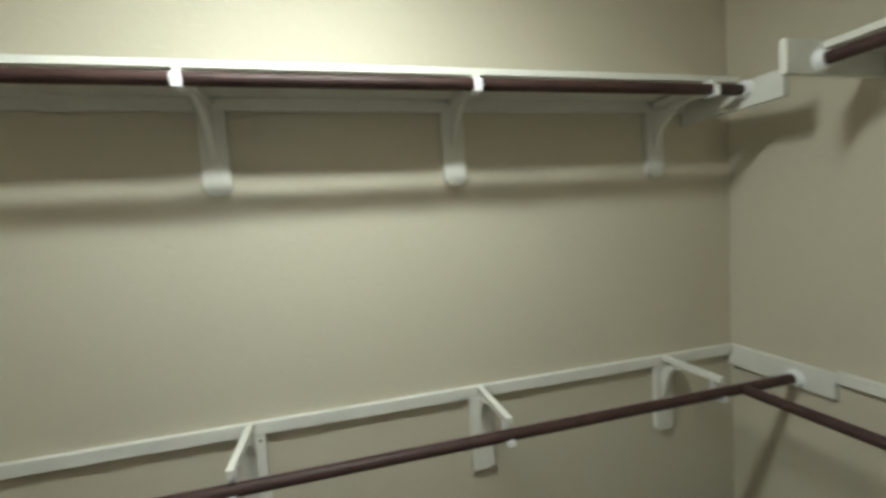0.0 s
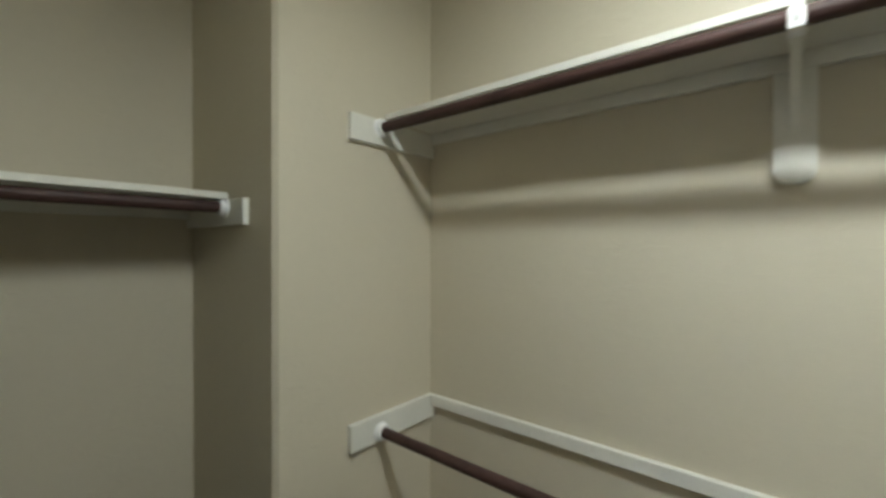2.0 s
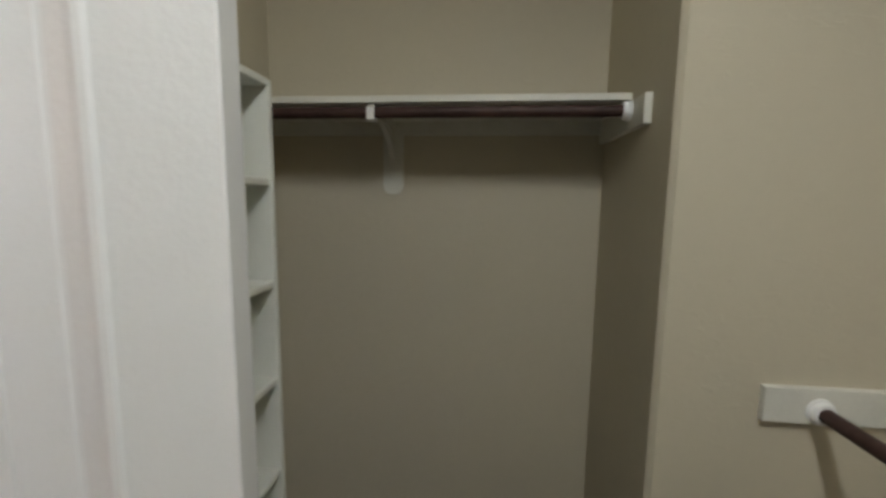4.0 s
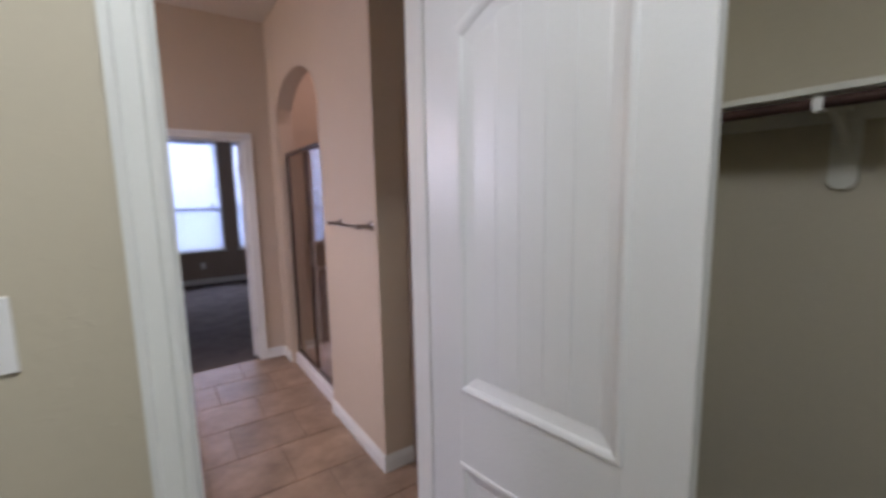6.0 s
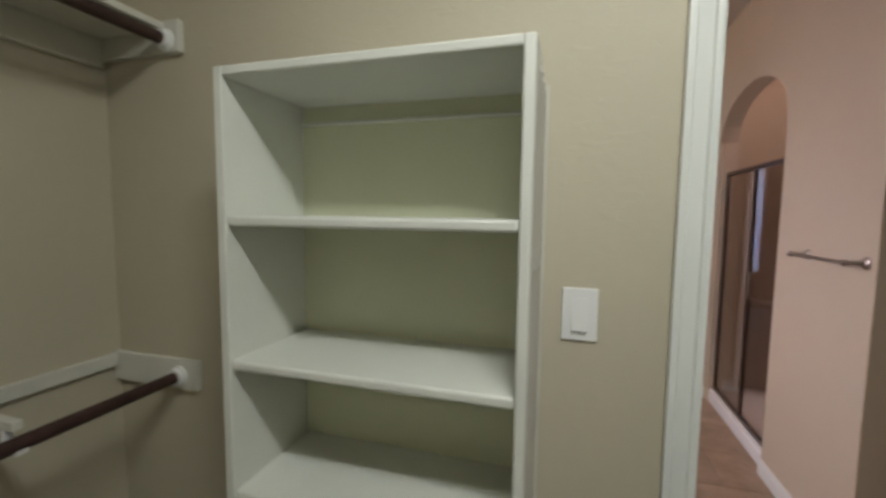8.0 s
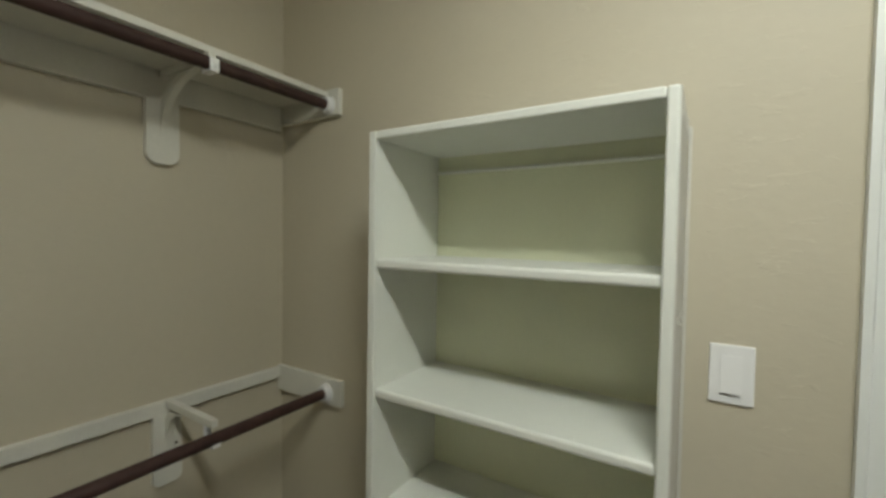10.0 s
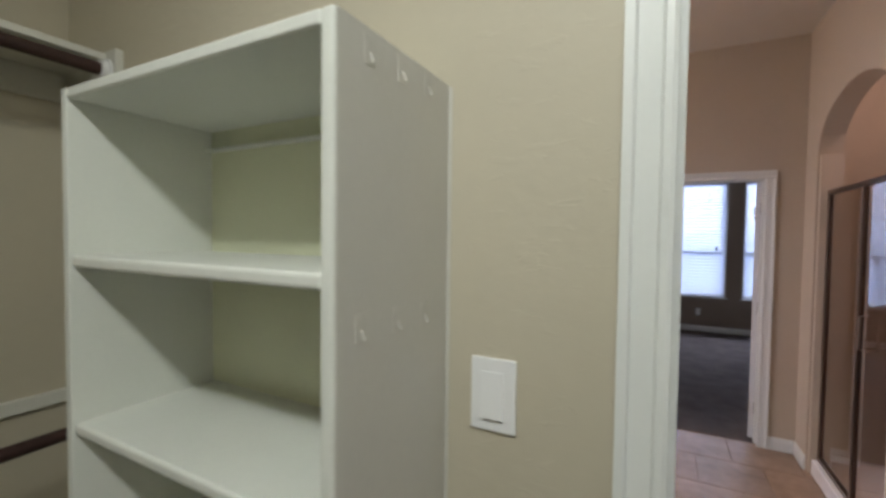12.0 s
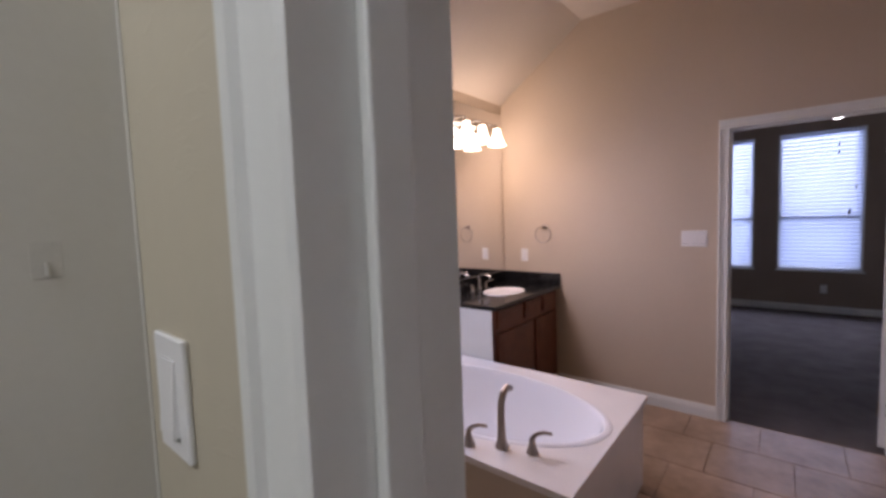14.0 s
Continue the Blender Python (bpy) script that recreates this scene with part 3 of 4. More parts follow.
# ---- bath ----
structure("wall_bath_north_high", boxed((R - 0.3, -T, BCZ + 0.1), (BE + T, 0, BCZ + 0.3)), BATHTINT)
structure("wall_bath_east_low", boxed((BE, BY1, 0), (BE + T, -T, 1.30)), BATHTINT, "tan painted bath wall")
structure("wall_bath_east_side", boxed((BE, BY1, 1.30), (BE + T, -2.16, 3.1)), BATHTINT, "tan painted bath wall")
structure("wall_bath_east_side", boxed((BE, -1.24, 1.30), (BE + T, -T, 3.1)), BATHTINT, "tan painted bath wall")
structure("wall_bath_east_top", boxed((BE, -2.16, 2.25), (BE + T, -1.24, 3.1)), BATHTINT, "tan painted bath wall")

# south wall of the bath with the bedroom doorway
BD0, BD1, BDH = -0.941, -0.154, 2.008
bm = bmesh.new()
block(bm, (BD1 + 0.018, BY1 - T, 0), (BE + T, BY1, BCZ + 0.2))
block(bm, (BX - 1.2, BY1 - T, 0), (BD0 - 0.018, BY1, BCZ + 0.2))
block(bm, (BD0 - 0.018, BY1 - T, BDH + 0.018), (BD1 + 0.018, BY1, BCZ + 0.2))
structure("wall_bath_south", bm, BATHTINT, "tan painted bath wall with the bedroom doorway")
frame2 = tagged(thing("door_2", "white painted moulded casing and jamb of the bedroom doorway", "door frame"), kind="structure")
casing(frame2, BD0, BD1, BDH, BY1, 1, 0.062)
casing(frame2, BD0, BD1, BDH, BY1 - T, -1, 0.062)
jamb(frame2, BD0, BD1, BDH, BY1 - T, BY1, BY1 - 0.045)
door("bedroom_door", "white moulded door standing wide open into the dark bedroom", (BD0 + 0.021, BY1 - T - 0.004), -110, 0.775, 2.01, 0.93)

for z in (0.25, 1.03, 1.80):
    hg = part("hinge", boxed((BD0 - 0.0005, BY1 - T + 0.004, z - 0.045), (BD0 + 0.0025, BY1 - T + 0.036, z + 0.045), 0.0008), NICKEL, frame2, "satin nickel door hinge")
    part("knuckle", tube(bmesh.new(), (BD0 + 0.004, BY1 - T + 0.001, z - 0.045), (BD0 + 0.004, BY1 - T + 0.001, z + 0.045), 0.005, 10), NICKEL, hg)

# west side wall with the arched shower opening
AY0, AY1, AZ, AR = -3.030, -1.950, 2.120, 0.325
LY0 = AY0 + 0.035
bm = bmesh.new()
WT = 0.125
arc = [(AY1 + (AY0 - AY1) * k / 28, AZ + AR * math.sqrt(max(0, 1 - (2 * k / 28 - 1) ** 2))) for k in range(29)]
prism(bm, [(BY0, 0.0), (BY0, BCZ + 0.05), (AY1, BCZ + 0.05), (AY1, 0.0)], "x", BX - WT, BX)
prism(bm, [(AY0, 0.0), (AY0, BCZ + 0.05), (BY1, BCZ + 0.05), (BY1, 0.0)], "x", BX - WT, BX)
prism(bm, [(AY0, 0.0), (AY0, AZ), (AY0 + 0.035, AZ), (AY0 + 0.035, 0.0)], "x", BX - WT, BX - 0.012)
for (y0, z0), (y1, z1) in zip(arc, arc[1:]):
    prism(bm, [(y0, z0), (y0, BCZ + 0.05), (y1, BCZ + 0.05), (y1, z1)], "x", BX - WT, BX)
bmesh.ops.remove_doubles(bm, verts=bm.verts, dist=1e-5)
structure("wall_shower", bm, BATHTINT, "tan painted wall with an arched opening to the shower")
# alcove wall with the toilet room door
TD0, TD1 = -2.10, -1.402
bm = bmesh.new()
block(bm, (TD1 + 0.018, BY0 - T, 0), (BX - WT, BY0, BCZ + 0.05))
block(bm, (-2.45, BY0 - T, 0), (TD0 - 0.018, BY0, BCZ + 0.05))
block(bm, (TD0 - 0.018, BY0 - T, DH + 0.018), (TD1 + 0.018, BY0, BCZ + 0.05))
structure("wall_alcove", bm, BATHTINT, "tan painted wall of the alcove beside the towel bar")
frame3 = tagged(thing("door_3", "casing of the closed toilet room door, taupe for the alcove shade", "door frame"), kind="structure")
# casing and jamb darkened by colour to imitate the dim alcove
casing(frame3, TD0, TD1, DH, BY0, 1, 0.058, mat=ALCOVETAUPE)
jamb(frame3, TD0, TD1, DH, BY0 - T, BY0, BY0 - 0.05, mat=ALCOVETAUPE)
door("toilet_room_door", "taupe moulded door, closed, in the shaded alcove", (TD0 + 0.003, BY0 - 0.027), 0, TD1 - TD0 - 0.006, 2.008, 0.93, lever=1, mat=ALCOVETAUPE)
structure("wall_alcove_west", boxed((-2.45 - T, BY0 - T, 0), (-2.45, -T, BCZ + 0.05)), BATHTINT)
structure("wall_bath_behind", boxed((-2.45, BY1 - T, 0), (-2.33, BY0 - T, BCZ + 0.05)), BATHTINT)
# ceiling: flat, then sloping down to the east
bm = prism(bmesh.new(), [(-2.6, BCZ), (0.84, BCZ), (BE + T, 2.42), (BE + T, 2.52), (0.84, BCZ + 0.1), (-2.6, BCZ + 0.1)], "y", BY1 - T, -T)
structure("ceiling_bath", bm, CEIL, "flat ceiling that slopes down on one side")

# shower room behind the arch
SX = -1.84
bm = bmesh.new()
block(bm, (SX - 0.05, AY0 - 0.30, 0.0), (SX, AY1 + 0.55, 2.13))
block(bm, (SX, AY0 - 0.30, 0.0), (BX - WT, AY0 - 0.26, 2.13))
block(bm, (SX, AY1 + 0.5, 0.0), (BX - WT, AY1 + 0.55, 2.13))
upper = bmesh.new()
block(upper, (SX - 0.05, AY0 - 0.30, 2.13), (SX - 0.012, AY1 + 0.55, BCZ))
block(upper, (SX - 0.012, AY0 - 0.30, 2.13), (BX - WT, AY0 - 0.272, BCZ))
block(upper, (SX - 0.012, AY1 + 0.512, 2.13), (BX - WT, AY1 + 0.55, BCZ))
structure("wall_shower_upper", upper, BATHTINT, "tan painted wall above the shower tiling")
structure("shower_wall_tiling", bm, SHOWERT, "beige tiled shower surround")
structure("shower_floor", boxed((SX, AY0 - 0.3, 0.0), (BX - WT, AY1 + 0.5, 0.04)), TUBW)
structure("shower_curb", boxed((BX - 0.105, LY0, 0), (BX - 0.02, AY1, 0.10), 0.006), TUBW, "white shower curb")
for a, b in (((SX + 0.001, AY0 - 0.262, 2.105), (BX - WT, AY0 - 0.250, 2.135)), ((SX, AY0 - 0.25, 2.105), (SX + 0.012, AY1 + 0.5, 2.135))):
    structure("shower_trim", boxed(a, b, 0.003), MARBLE, "pale bullnose trim along the top of the shower tiling")
enc = thing("shower_enclosure", "bronze-framed clear glass shower door across the arched opening", "shower enclosure")
SXG = BX - 0.065
for y in (LY0 + 0.012, AY1 - 0.012, (LY0 + AY1) / 2):
    part("upright", boxed((SXG - 0.014, y - 0.012, 0.10), (SXG + 0.014, y + 0.012, 1.88), 0.002), ENCLOSURE, enc)
for z in (0.115, 1.87):
    part("rail", boxed((SXG - 0.016, LY0, z - 0.014), (SXG + 0.016, AY1, z + 0.014), 0.002), ENCLOSURE, enc)
for y0, y1 in ((LY0 + 0.024, (LY0 + AY1) / 2 - 0.012), ((LY0 + AY1) / 2 + 0.012, AY1 - 0.024)):
    p = part("glass_pane", boxed((SXG - 0.003, y0, 0.129), (SXG + 0.003, y1, 1.856)), SHADED, enc)
    p.visible_shadow = False
bm = sweep(bmesh.new(), [(SXG + 0.006, -2.36, 0.98), (SXG + 0.04, -2.36, 0.99), (SXG + 0.04, -2.36, 1.16), (SXG + 0.006, -2.36, 1.17)], 0.007, 10)
part("handle", bm, BRONZE, enc, smooth=True)

sl = thing("shower_ceiling_light", "small round recessed light in the shower ceiling, lit", "ceiling light", (-1.56, -2.42, BCZ))
attach(part("trim_ring", lathe(bmesh.new(), [(0.095, 0), (0.093, -0.008), (0.075, -0.010), (0.070, -0.001)], None, 28), WHITE, smooth=True), sl)
lens = part("lens", lathe(bmesh.new(), [(0.069, -0.004), (0.002, -0.006)], None, 28), DOME, smooth=True)
lens.visible_shadow = False
attach(lens, sl)

# towel bar
tb = thing("towel_bar", "bronze towel bar on the tan wall beside the shower arch", "towel bar")
TBX = BX + 0.075
part("bar", sweep(bmesh.new(), [(TBX, -1.63, 1.352), (TBX, -0.0 - 1.20, 1.352)], 0.008, 14), BRONZE, tb, smooth=True)
for y in (-1.20, -1.63):
    bm = lathe(bmesh.new(), [(0.026, 0), (0.026, 0.005), (0.014, 0.012), (0.009, 0.030), (0.009, 0.062), (0.013, 0.070), (0.013, 0.084), (0.005, 0.090)], Matrix.Translation((BX, y, 1.352)) @ Matrix.Rotation(radians(90), 4, "Y"), 20)
    part("post", bm, BRONZE, tb, smooth=True)

# tub
TX0, TX1, TY0, TY1, TZ = 0.100, BE, -2.215, -1.195, 0.50
tub = thing("bathtub", "white oval drop-in bathtub in a pale deck", "bathtub")
cx, cy, ax, ay = 0.865, -1.70, 0.735, 0.392
bm = bmesh.new()
K = 64


def rect_point(a):
    c, s = math.cos(a), math.sin(a)
    rx, ry = (TX1 - cx if c > 0 else cx - TX0), (TY1 - cy if s > 0 else cy - TY0)
    k = min(rx / abs(c) if abs(c) > 1e-6 else 1e9, ry / abs(s) if abs(s) > 1e-6 else 1e9)
    return cx + c * k, cy + s * k


angles = sorted([2 * math.pi * i / K for i in range(K)] + [math.atan2(y - cy, x - cx) % (2 * math.pi) for x in (TX0, TX1) for y in (TY0, TY1)])
outer = [bm.verts.new((*rect_point(a), TZ)) for a in angles]
low = [bm.verts.new((*rect_point(a), TZ - 0.028)) for a in angles]
rim = [bm.verts.new((cx + (ax + 0.0) * math.cos(a), cy + (ay + 0.0) * math.sin(a), TZ)) for a in angles]
m = len(angles)
for i in range(m):
    j = (i + 1) % m
    bm.faces.new((outer[i], outer[j], rim[j], rim[i]))
    bm.faces.new((low[i], low[j], outer[j], outer[i]))
part("deck", bm, MARBLE, tub, "pale cultured marble deck")
bm = bmesh.new()
rings = []
for f, z in ((1.0, TZ + 0.0005), (0.99, TZ + 0.004), (0.975, TZ + 0.0065), (0.955, TZ + 0.005), (0.945, TZ - 0.003), (0.935, TZ - 0.02), (0.915, TZ - 0.08), (0.86, TZ - 0.22), (0.77, TZ - 0.34), (0.64, TZ - 0.40), (0.3, TZ - 0.42), (0.01, TZ - 0.42)):
    rings.append([bm.verts.new((cx + ax * f * math.cos(2 * math.pi * i / K), cy + ay * f * math.sin(2 * math.pi * i / K), z)) for i in range(K)])
for p, q in zip(rings, rings[1:]):
    for i in range(K):
        bm.faces.new((p[i], p[(i + 1) % K], q[(i + 1) % K], q[i]))
part("basin", bm, TUBW, tub, "glossy white oval basin", smooth=True)
part("apron", boxed((TX0 + 0.025, TY0 + 0.0, 0), (TX0 + 0.045, TY1 - 0.02, TZ - 0.028)), MARBLE, tub, "pale side apron")
part("end_apron", boxed((TX0 + 0.045, TY1 - 0.04, 0), (TX1, TY1 - 0.02, TZ - 0.028)), BATHTINT, tub, "tan painted end apron")
part("far_apron", boxed((TX0 + 0.045, TY0 + 0.0, 0), (TX1, TY0 + 0.02, TZ - 0.028)), BATHTINT, tub)
fc = thing("tub_faucet", "bronze roman tub spout with two lever handles on the deck", "faucet")
for x, y in ((0.340, -1.372), (0.592, -1.272)):
    bm = lathe(bmesh.new(), [(0.026, 0), (0.026, 0.006), (0.020, 0.018), (0.013, 0.045), (0.012, 0.062), (0.006, 0.068)], Matrix.Translation((x, y, TZ)), 20)
    sweep(bm, [(x, y, TZ + 0.060), (x - 0.012, y - 0.010, TZ + 0.078), (x - 0.035, y - 0.03, TZ + 0.084), (x - 0.065, y - 0.05, TZ + 0.078)], [0.011, 0.009, 0.008, 0.006], 10)
    part("handle", bm, BRONZE, fc, smooth=True)
x, y = 0.466, -1.337
bm = lathe(bmesh.new(), [(0.030, 0), (0.030, 0.008), (0.022, 0.025), (0.018, 0.05)], Matrix.Translation((x, y, TZ)), 20)
sweep(bm, [(x, y, TZ + 0.04), (x, y, TZ + 0.12), (x + 0.002, y - 0.006, TZ + 0.19), (x + 0.005, y - 0.03, TZ + 0.225), (x + 0.01, y - 0.07, TZ + 0.235), (x + 0.015, y - 0.105, TZ + 0.218)], [0.019, 0.016, 0.015, 0.015, 0.014, 0.013], 14)
part("spout", bm, BRONZE, fc, smooth=True)

# vanity
VX, VY0, VY1, VZ = 1.075, BY1, -2.225, 0.875
van = thing("vanity_cabinet", "dark cherry wood vanity with drawers and doors, under a black top", "cabinet")
part("body", boxed((VX + 0.02, VY0, 0.09), (BE, VY1, VZ - 0.03)), CABWOOD, van)
part("toe_kick", boxed((VX + 0.08, VY0, 0.0), (BE, VY1 - 0.002, 0.09)), SLOT, van)
part("end_panel", boxed((VX + 0.0, VY1 + 0.001, 0.0), (BE, VY1 + 0.009, VZ - 0.03)), WHITE, van, "white end panel above the tub deck")


def front(parent, name, y0, y1, z0, z1):
    bm = boxed((VX, y0, z0), (VX + 0.02, y1, z1), 0.003)
    d = part(name, bm, CABWOOD, parent)
    f = 0.045 if z1 - z0 > 0.25 else 0.03
    part("raised_panel", boxed((VX - 0.004, y0 + f, z0 + f), (VX, y1 - f, z1 - f), 0.003), CABWOOD, d)


for y0, y1 in ((-2.63, -2.30), (-2.93, -2.70), (-3.24, -3.00)):
    front(van, "drawer", y0, y1, 0.700, 0.822)
for y0, y1 in ((-2.825, -2.30), (-3.24, -2.865)):
    front(van, "door", y0, y1, 0.115, 0.660)
top = thing("countertop", "polished black granite vanity top with low splashbacks", "countertop")
part("slab", boxed((VX - 0.03, VY0, VZ - 0.03), (BE, VY1 + 0.012, VZ), 0.004), GRANITE, top)
part("backsplash", boxed((BE - 0.02, VY0, VZ), (BE, VY1 + 0.012, VZ + 0.10), 0.003), GRANITE, top)
part("sidesplash", boxed((VX - 0.03, VY0, VZ), (BE - 0.02, VY0 + 0.02, VZ + 0.10), 0.003), GRANITE, top)
sink = thing("sink", "oval white sink set in the black top", "sink")
bm = bmesh.new()
rings = []
for f, z in ((1.0, VZ + 0.001), (0.99, VZ + 0.007), (0.94, VZ + 0.008), (0.90, VZ + 0.004)):
    rings.append([bm.verts.new((1.30 + 0.155 * f * math.cos(2 * math.pi * i / 40), -2.76 + 0.200 * f * math.sin(2 * math.pi * i / 40), z)) for i in range(40)])
rings.append([bm.verts.new((1.30 + 0.155 * 0.5 * math.cos(2 * math.pi * i / 40), -2.76 + 0.200 * 0.5 * math.sin(2 * math.pi * i / 40), VZ + 0.0015)) for i in range(40)])
for p, q in zip(rings, rings[1:]):
    for i in range(40):
        bm.faces.new((p[i], p[(i + 1) % 40], q[(i + 1) % 40], q[i]))
bm.faces.new(rings[-1])
part("bowl", bm, TUBW, sink, smooth=True)
sf = thing("sink_faucet", "nickel sink faucet behind the bowl", "faucet")
bm = lathe(bmesh.new(), [(0.024, 0), (0.022, 0.01), (0.015, 0.04), (0.013, 0.10), (0.006, 0.115)], Matrix.Translation((1.545, -2.76, VZ)), 18)
sweep(bm, [(1.545, -2.76, VZ + 0.09), (1.52, -2.76, VZ + 0.125), (1.47, -2.76, VZ + 0.13), (1.43, -2.76, VZ + 0.105)], 0.011, 12)
part("spout", bm, NICKEL, sf, smooth=True)
for dy in (-0.10, 0.10):
    bm = lathe(bmesh.new(), [(0.020, 0), (0.018, 0.012), (0.010, 0.035), (0.009, 0.05)], Matrix.Translation((1.545, -2.76 + dy, VZ)), 16)
    sweep(bm, [(1.545, -2.76 + dy, VZ + 0.048), (1.53, -2.76 + dy * 1.3, VZ + 0.058), (1.51, -2.76 + dy * 1.7, VZ + 0.06)], 0.006, 8)
    part("handle", bm, NICKEL, sf, smooth=True)
mir = tagged(part("mirror", boxed((BE - 0.006, VY0 + 0.012, VZ + 0.105), (BE, VY1 - 0.02, 2.41), 0.001), MIRROR), "frameless wall mirror above the black vanity top", "mirror")
vl = thing("vanity_light", "nickel bar light with four lit frosted glass shades above the mirror", "wall light")
part("back_plate", boxed((BE - 0.034, -3.12, 2.235), (BE - 0.006, -2.28, 2.295), 0.006), NICKEL, vl)
for k in range(4):
    y = -2.98 + 0.22 * k
    bm = sweep(bmesh.new(), [(BE - 0.034, y, 2.265), (BE - 0.08, y, 2.272), (BE - 0.125, y, 2.262), (BE - 0.135, y, 2.225)], 0.007, 10)
    arm = part("arm", bm, NICKEL, vl, smooth=True)
    bm = lathe(bmesh.new(), [(0.026, 0.03), (0.030, 0.0), (0.042, -0.04), (0.060, -0.085), (0.078, -0.11), (0.074, -0.108), (0.03, -0.09)], Matrix.Translation((BE - 0.135, y, 2.195)), 28)
    s = part("shade", bm, SHADEG, vl, smooth=True)
    s.visible_shadow = False

# towel ring, outlet, switches, vent
tr = thing("towel_ring", "bronze towel ring on the wall beside the vanity", "towel ring")
m = Matrix.Translation((1.185, BY1, 1.385)) @ Matrix.Rotation(radians(-90), 4, "X")
part("mount", lathe(bmesh.new(), [(0.024, 0), (0.024, 0.005), (0.012, 0.012), (0.009, 0.03), (0.012, 0.045), (0.004, 0.05)], m, 18), BRONZE, tr, smooth=True)
ring = [(1.185 + 0.072 * math.sin(a), BY1 + 0.038, 1.385 - 0.072 + 0.072 * math.cos(a)) for a in [2 * math.pi * k / 32 for k in range(33)]]
part("ring", sweep(bmesh.new(), ring, 0.0045, 10), BRONZE, tr, smooth=True)
switch("wall_outlet", "white wall outlet beside the mirror", 1.35, 1.42, 1.07, 1.185, BY1)
switch("triple_light_switch", "white wide switch plate on the tan wall beside the bedroom door", -0.032, 0.128, 1.222, 1.336, BY1, 1, 3)
vent = thing("ceiling_vent", "white ceiling air vent with three louvred sections", "air vent")
VX0, VX1, VY2, VY3 = -0.122, 0.168, -2.80, -2.535
part("frame", boxed((VX0, VY2, BCZ - 0.010), (VX1, VY3, BCZ - 0.001), 0.003), WHITE, vent)
for k in range(3):
    x0 = VX0 + 0.016 + k * 0.088
    # dark plate below the solid frame, coloured as the shade inside a duct
    part("duct_shade_plate", boxed((x0, VY2 + 0.022, BCZ - 0.0125), (x0 + 0.074, VY3 - 0.022, BCZ - 0.0105)), SLOT, vent)
    for q in range(5):
        xx = x0 + 0.006 + q * 0.0125
        part("slat", boxed((xx, VY2 + 0.022, BCZ - 0.018), (xx + 0.005, VY3 - 0.022, BCZ - 0.013)), WHITE, vent)

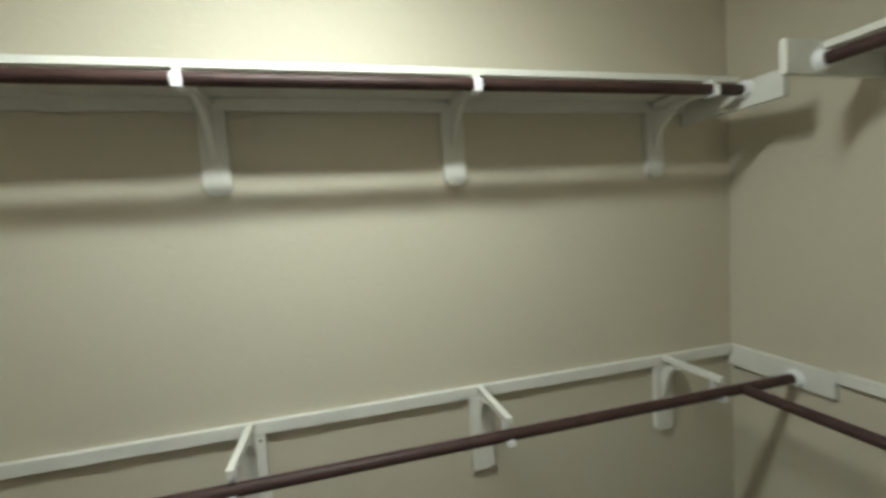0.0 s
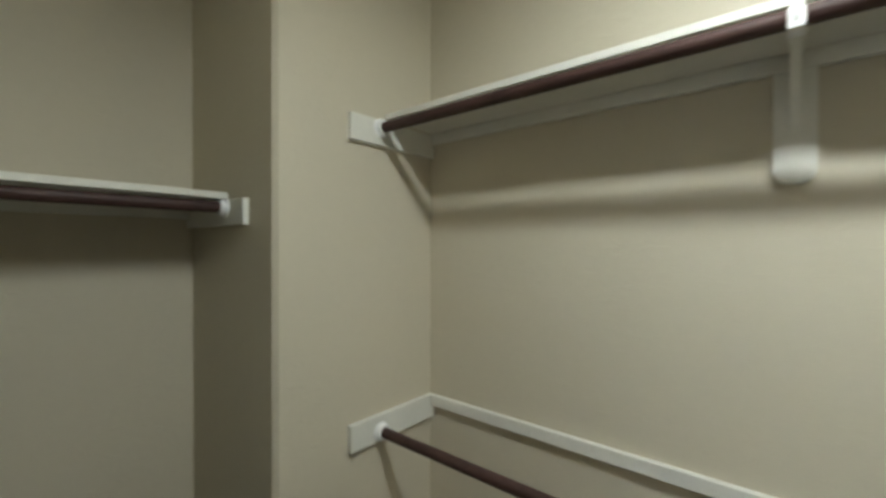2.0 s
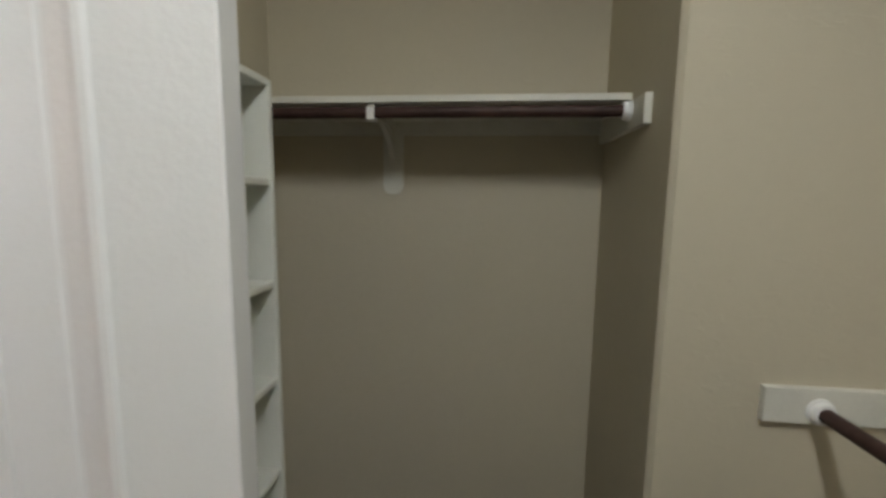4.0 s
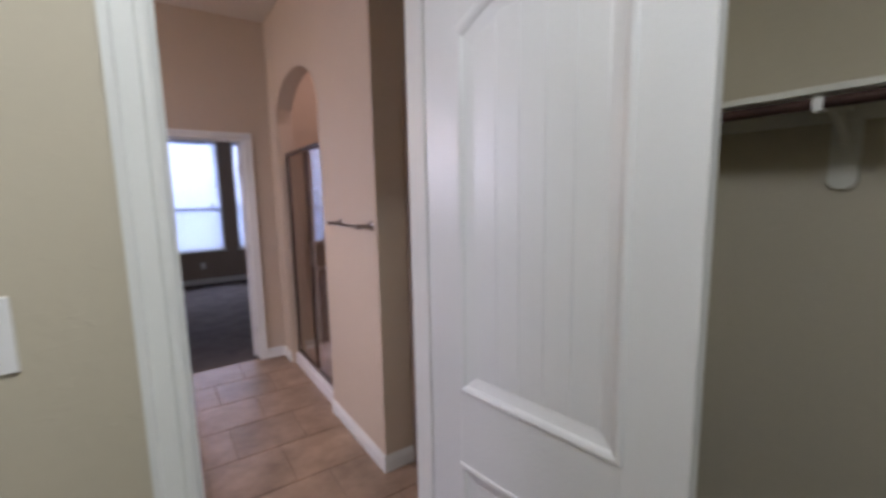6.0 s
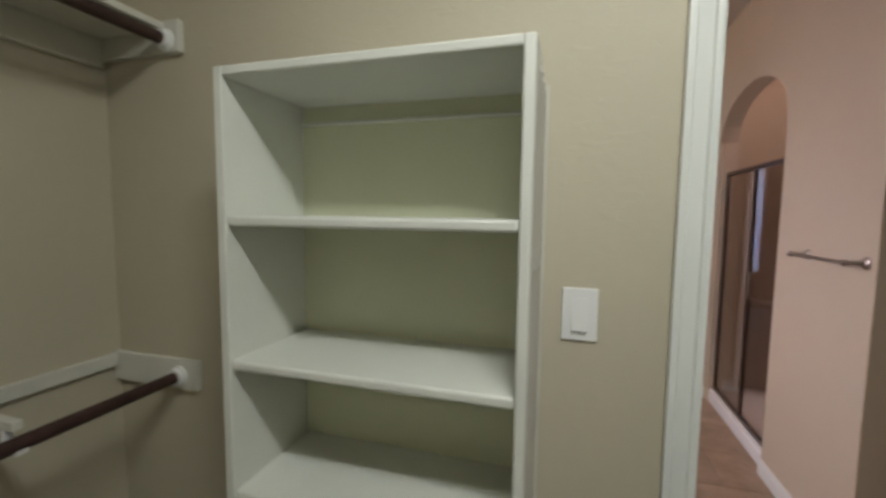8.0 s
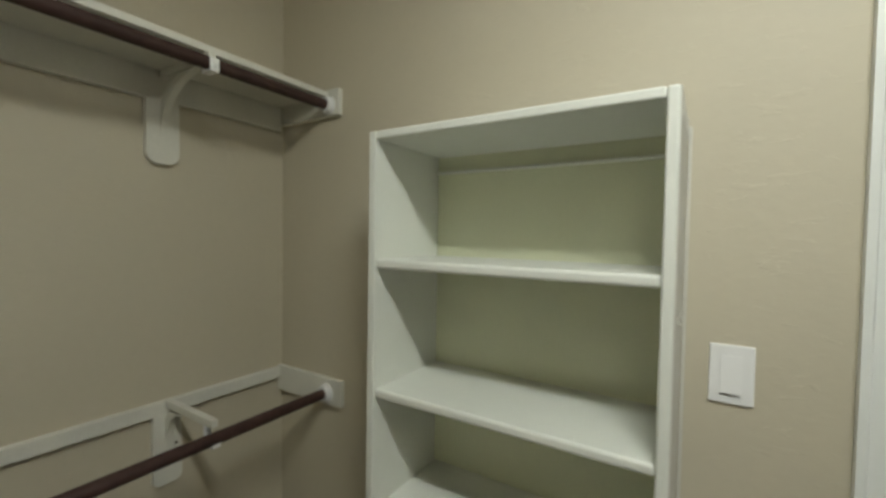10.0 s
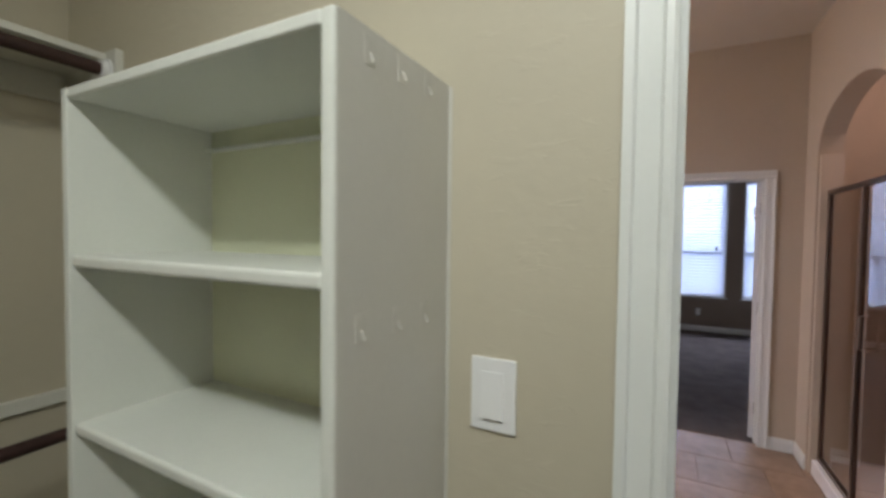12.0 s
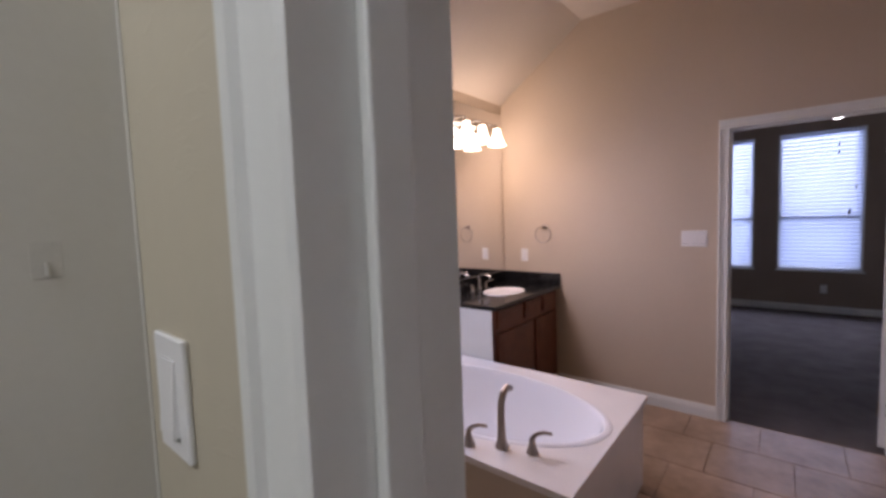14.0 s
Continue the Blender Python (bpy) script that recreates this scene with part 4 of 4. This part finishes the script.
# window over the tub
def window(name, label, axis, a0, a1, z0, z1, face, depth, blinds=True, sense=1, cords=False):
    """A sash window in an opening. axis x: the window runs along x in a wall at y=face; sense gives the way into the room."""
    wdw = tagged(thing(name, label, "window"), kind="structure")

    def bb(u0, d0, w0, u1, d1, w1, bevel=0.0):
        d0, d1 = sorted((face + sense * d0, face + sense * d1))
        return boxed((u0, d0, w0), (u1, d1, w1), bevel) if axis == "x" else boxed((d0, u0, w0), (d1, u1, w1), bevel)
    back = -depth
    zm = z0 + (z1 - z0) * 0.385
    fr = part("window_frame", bb(a0, back, z0, a0 + 0.04, back + 0.05, z1), WHITE, wdw)
    part("window_frame", bb(a1 - 0.04, back, z0, a1, back + 0.05, z1), WHITE, wdw)
    part("window_frame", bb(a0 + 0.04, back, z1 - 0.04, a1 - 0.04, back + 0.05, z1), WHITE, wdw)
    part("window_frame", bb(a0 + 0.04, back, z0, a1 - 0.04, back + 0.05, z0 + 0.04), WHITE, wdw)
    part("meeting_rail", bb(a0 + 0.04, back + 0.01, zm - 0.02, a1 - 0.04, back + 0.055, zm + 0.02), WHITE, wdw)
    part("window_sill", bb(a0 - 0.02, -depth + 0.05, z0 - 0.02, a1 + 0.02, 0.02, z0, 0.003), WHITE, wdw)
    for lo, hi in ((z0 + 0.04, zm - 0.02), (zm + 0.02, z1 - 0.04)):
        p = part("pane", bb(a0 + 0.04, back + 0.022, lo, a1 - 0.04, back + 0.026, hi), CLEAR, wdw)
        p.visible_shadow = False
    if blinds:
        bl = thing("window_blind", "white horizontal slat blind, lowered over the window", "window blind", (0, 0, 0), 0, "window blinds")
        part("head_rail", bb(a0 + 0.012, -0.055, z1 - 0.05, a1 - 0.012, -0.010, z1 - 0.002, 0.003), BLIND, bl)
        pitch, slat = 0.052, 0.060
        n = int((z1 - z0 - 0.08) / pitch)
        tilt = radians(53 if axis == "x" else 14)
        mesh = None
        for k in range(n):
            z = z1 - 0.07 - k * pitch
            dy, dz = slat / 2 * math.cos(tilt), slat / 2 * math.sin(tilt)
            if mesh is None:
                bm = bmesh.new()
                o = [(-dy, -dz), (0.0 - 0.002, 0.002), (dy, dz), (dy + 0.001, dz - 0.0025), (0.001, -0.001), (-dy + 0.001, -dz - 0.0025)]
                o = [(-sense * u, v) for u, v in o]
                prism(bm, o, axis, 0.0, a1 - a0 - 0.03)
                ob = part("slat", bm, BLIND, None)
                mesh = ob.data
            else:
                ob = new("slat", mesh)
            where = (a0 + 0.015, face - sense * 0.032, z) if axis == "x" else (face - sense * 0.032, a0 + 0.015, z)
            ob.matrix_basis = pose(*where)
            ob.parent = bl
        part("bottom_rail", bb(a0 + 0.015, -0.05, z0 + 0.006, a1 - 0.015, -0.015, z0 + 0.026, 0.003), BLIND, bl)
        u = a0 + 0.09 if axis == "x" else a0 + 0.05
        cord = sweep(bmesh.new(), [(u, face + sense * 0.004, z1 - 0.05), (u, face + sense * 0.004, z1 - 0.75)] if axis == "x" else [(face + sense * 0.004, u, z1 - 0.05), (face + sense * 0.004, u, z1 - 0.6)], 0.0018, 6)
        part("cord", cord, BLIND, bl)
        tas = lathe(bmesh.new(), [(0.004, 0), (0.009, -0.02), (0.010, -0.05), (0.004, -0.055)], Matrix.Translation((u, face + sense * 0.004, z1 - 0.75) if axis == "x" else (face + sense * 0.004, u, z1 - 0.6)), 10)
        part("tassel", tas, HOOKC, bl, smooth=True)
        if cords:
            for z in (z1 - 0.20, z1 - 0.31):
                m = Matrix.Translation((a0 + 0.27, face + sense * 0.006, z))
                part("cord_stop", lathe(bmesh.new(), [(0.005, 0.022), (0.012, 0.014), (0.013, -0.014), (0.005, -0.022)], m, 10), SLOT, bl, "small dark cord stop", True)
            m = Matrix.Translation((a0 + 0.15, face + sense * 0.006, z0 + 0.42 * (z1 - z0)))
            part("tassel", lathe(bmesh.new(), [(0.005, 0.04), (0.011, 0.025), (0.012, -0.03), (0.005, -0.04)], m, 10), SLOT, bl, "dark cord tassel", True)
    return wdw


window("window_1", "white sash window over the bathtub, seen in the shower glass", "y", -2.16, -1.24, 1.30, 2.25, BE, 0.10, True, -1)

# bath baseboards
baseboard((BX, BY0), (BX, AY1), (1, 0), BBH)
baseboard((BX, AY0), (BX, BY1), (1, 0), BBH)
baseboard((TD1 + 0.06, BY0), (BX + 0.013, BY0), (0, 1), BBH)
baseboard((BX + 0.014, BY1), (BD0 - 0.063, BY1), (0, 1), BBH)
baseboard((BD1 + 0.063, BY1), (VX - 0.01, BY1), (0, 1), BBH)
baseboard((DW1 + 0.063, -T), (BE, -T), (0, -1), BBH)

# ---- bedroom ----
RY = -7.62
BRZ = 2.75
structure("floor_bedroom", boxed((-3.0, RY - T, -0.05), (3.2, BY1 - 0.06, -0.004)), CARPET, "dark grey-brown bedroom carpet")
WZ0, WZ1 = 0.585, 2.500
wins = ((-2.345, -1.460), (-1.245, -0.350), (-0.075, 0.810))
structure("wall_bedroom_south_low", boxed((-3.0, RY - T, 0), (3.2, RY, WZ0)), BEDPAINT, "brown painted bedroom wall under the windows")
structure("wall_bedroom_south_high", boxed((-3.0, RY - T, WZ1), (3.2, RY, BRZ)), BEDPAINT, "brown painted bedroom wall above the windows")
edges = [-3.0] + [x for pair in wins for x in pair] + [3.2]
for x0, x1 in zip(edges[::2], edges[1::2]):
    structure("wall_bedroom_pier", boxed((x0, RY - T, WZ0), (x1, RY, WZ1)), BEDPAINT, "brown painted bedroom wall between the windows")
structure("wall_bedroom_west", boxed((-3.1, RY, 0), (-3.0, BY1 - T, BRZ)), BEDPAINT)
structure("wall_bedroom_east", boxed((3.2, RY, 0), (3.3, BY1 - T, BRZ)), BEDPAINT)
structure("wall_bedroom_north", boxed((BE + T, BY1 - T - 0.02, 0), (3.2, BY1 - T, BRZ)), BEDPAINT)
structure("ceiling_bedroom", boxed((-3.1, RY - T, BRZ), (3.3, BY1 - T, BRZ + 0.1)), CEIL)
for k, (x0, x1) in enumerate(wins):
    window(f"window_{k + 2}", "white sash window in the bedroom, daylight behind its blind", "x", x0, x1, WZ0, WZ1, RY, 0.10, cords=k == 1)
baseboard((-3.0, RY), (3.2, RY), (0, 1), 0.095)
dl = thing("bedroom_pendant_light", "small lit opal light hanging on a stem from the bedroom ceiling", "ceiling light")
DX, DY = -0.81, -5.33
part("stem", tube(bmesh.new(), (DX, DY, 2.34), (DX, DY, BRZ), 0.012, 12), NICKEL, dl, smooth=True)
part("canopy", lathe(bmesh.new(), [(0.07, 0), (0.07, -0.012), (0.03, -0.03)], Matrix.Translation((DX, DY, BRZ)), 24), NICKEL, dl, smooth=True)
part("fitter", lathe(bmesh.new(), [(0.03, 0.045), (0.10, 0.03), (0.125, 0.0)], Matrix.Translation((DX, DY, 2.335)), 28), NICKEL, dl, smooth=True)
part("shade", lathe(bmesh.new(), [(0.090, 0), (0.085, -0.020), (0.063, -0.036), (0.03, -0.044), (0.002, -0.047)], Matrix.Translation((DX, DY, 2.335)), 28), DOME, dl, smooth=True).visible_shadow = False
switch("bedroom_outlet", "white outlet low on the bedroom wall", -0.90, -0.83, 0.27, 0.385, RY)

# ground outside
structure("ground", boxed((-400, -400, -0.35), (400, 400, -0.30)), material("pale_dry_ground", (0.22, 0.20, 0.16), 0.9))

# bath floor tiles
floor_b = structure("floor_bath", boxed((-2.45, BY1 - 0.06, -0.05), (BE, -0.03, -0.006)), GROUT, "beige stone-look floor tiles in grey-brown grout")
TL, TWD, GAP = 0.40, 0.39, 0.005
shared = {}


def tile(x0, y0, x1, y1):
    key = (round(x1 - x0, 3), round(y1 - y0, 3))
    if key not in shared:
        ob = part("tile", boxed((0, 0, -0.008), (x1 - x0, y1 - y0, 0.0), 0.0015, 1), TILE, None)
        shared[key] = ob.data
    else:
        ob = new("tile", shared[key])
    ob.matrix_basis = pose(x0, y0, random.uniform(-0.0006, 0.0006))
    ob.parent = floor_b


row = 0
y = -2.91 - 2 * TWD
while y < -0.03:
    y1 = min(y + TWD, -0.03)
    x = -2.913 + (0.168 if row % 2 else 0)
    while x < BE:
        a, b = max(x, -2.45), min(x + TL, BE)
        c = max(y, BY1 - 0.06)
        if b - a > 0.03 and y1 - c > 0.03:
            tile(a, c, b - GAP, y1 - GAP)
        x += TL
    y += TWD
    row += 1
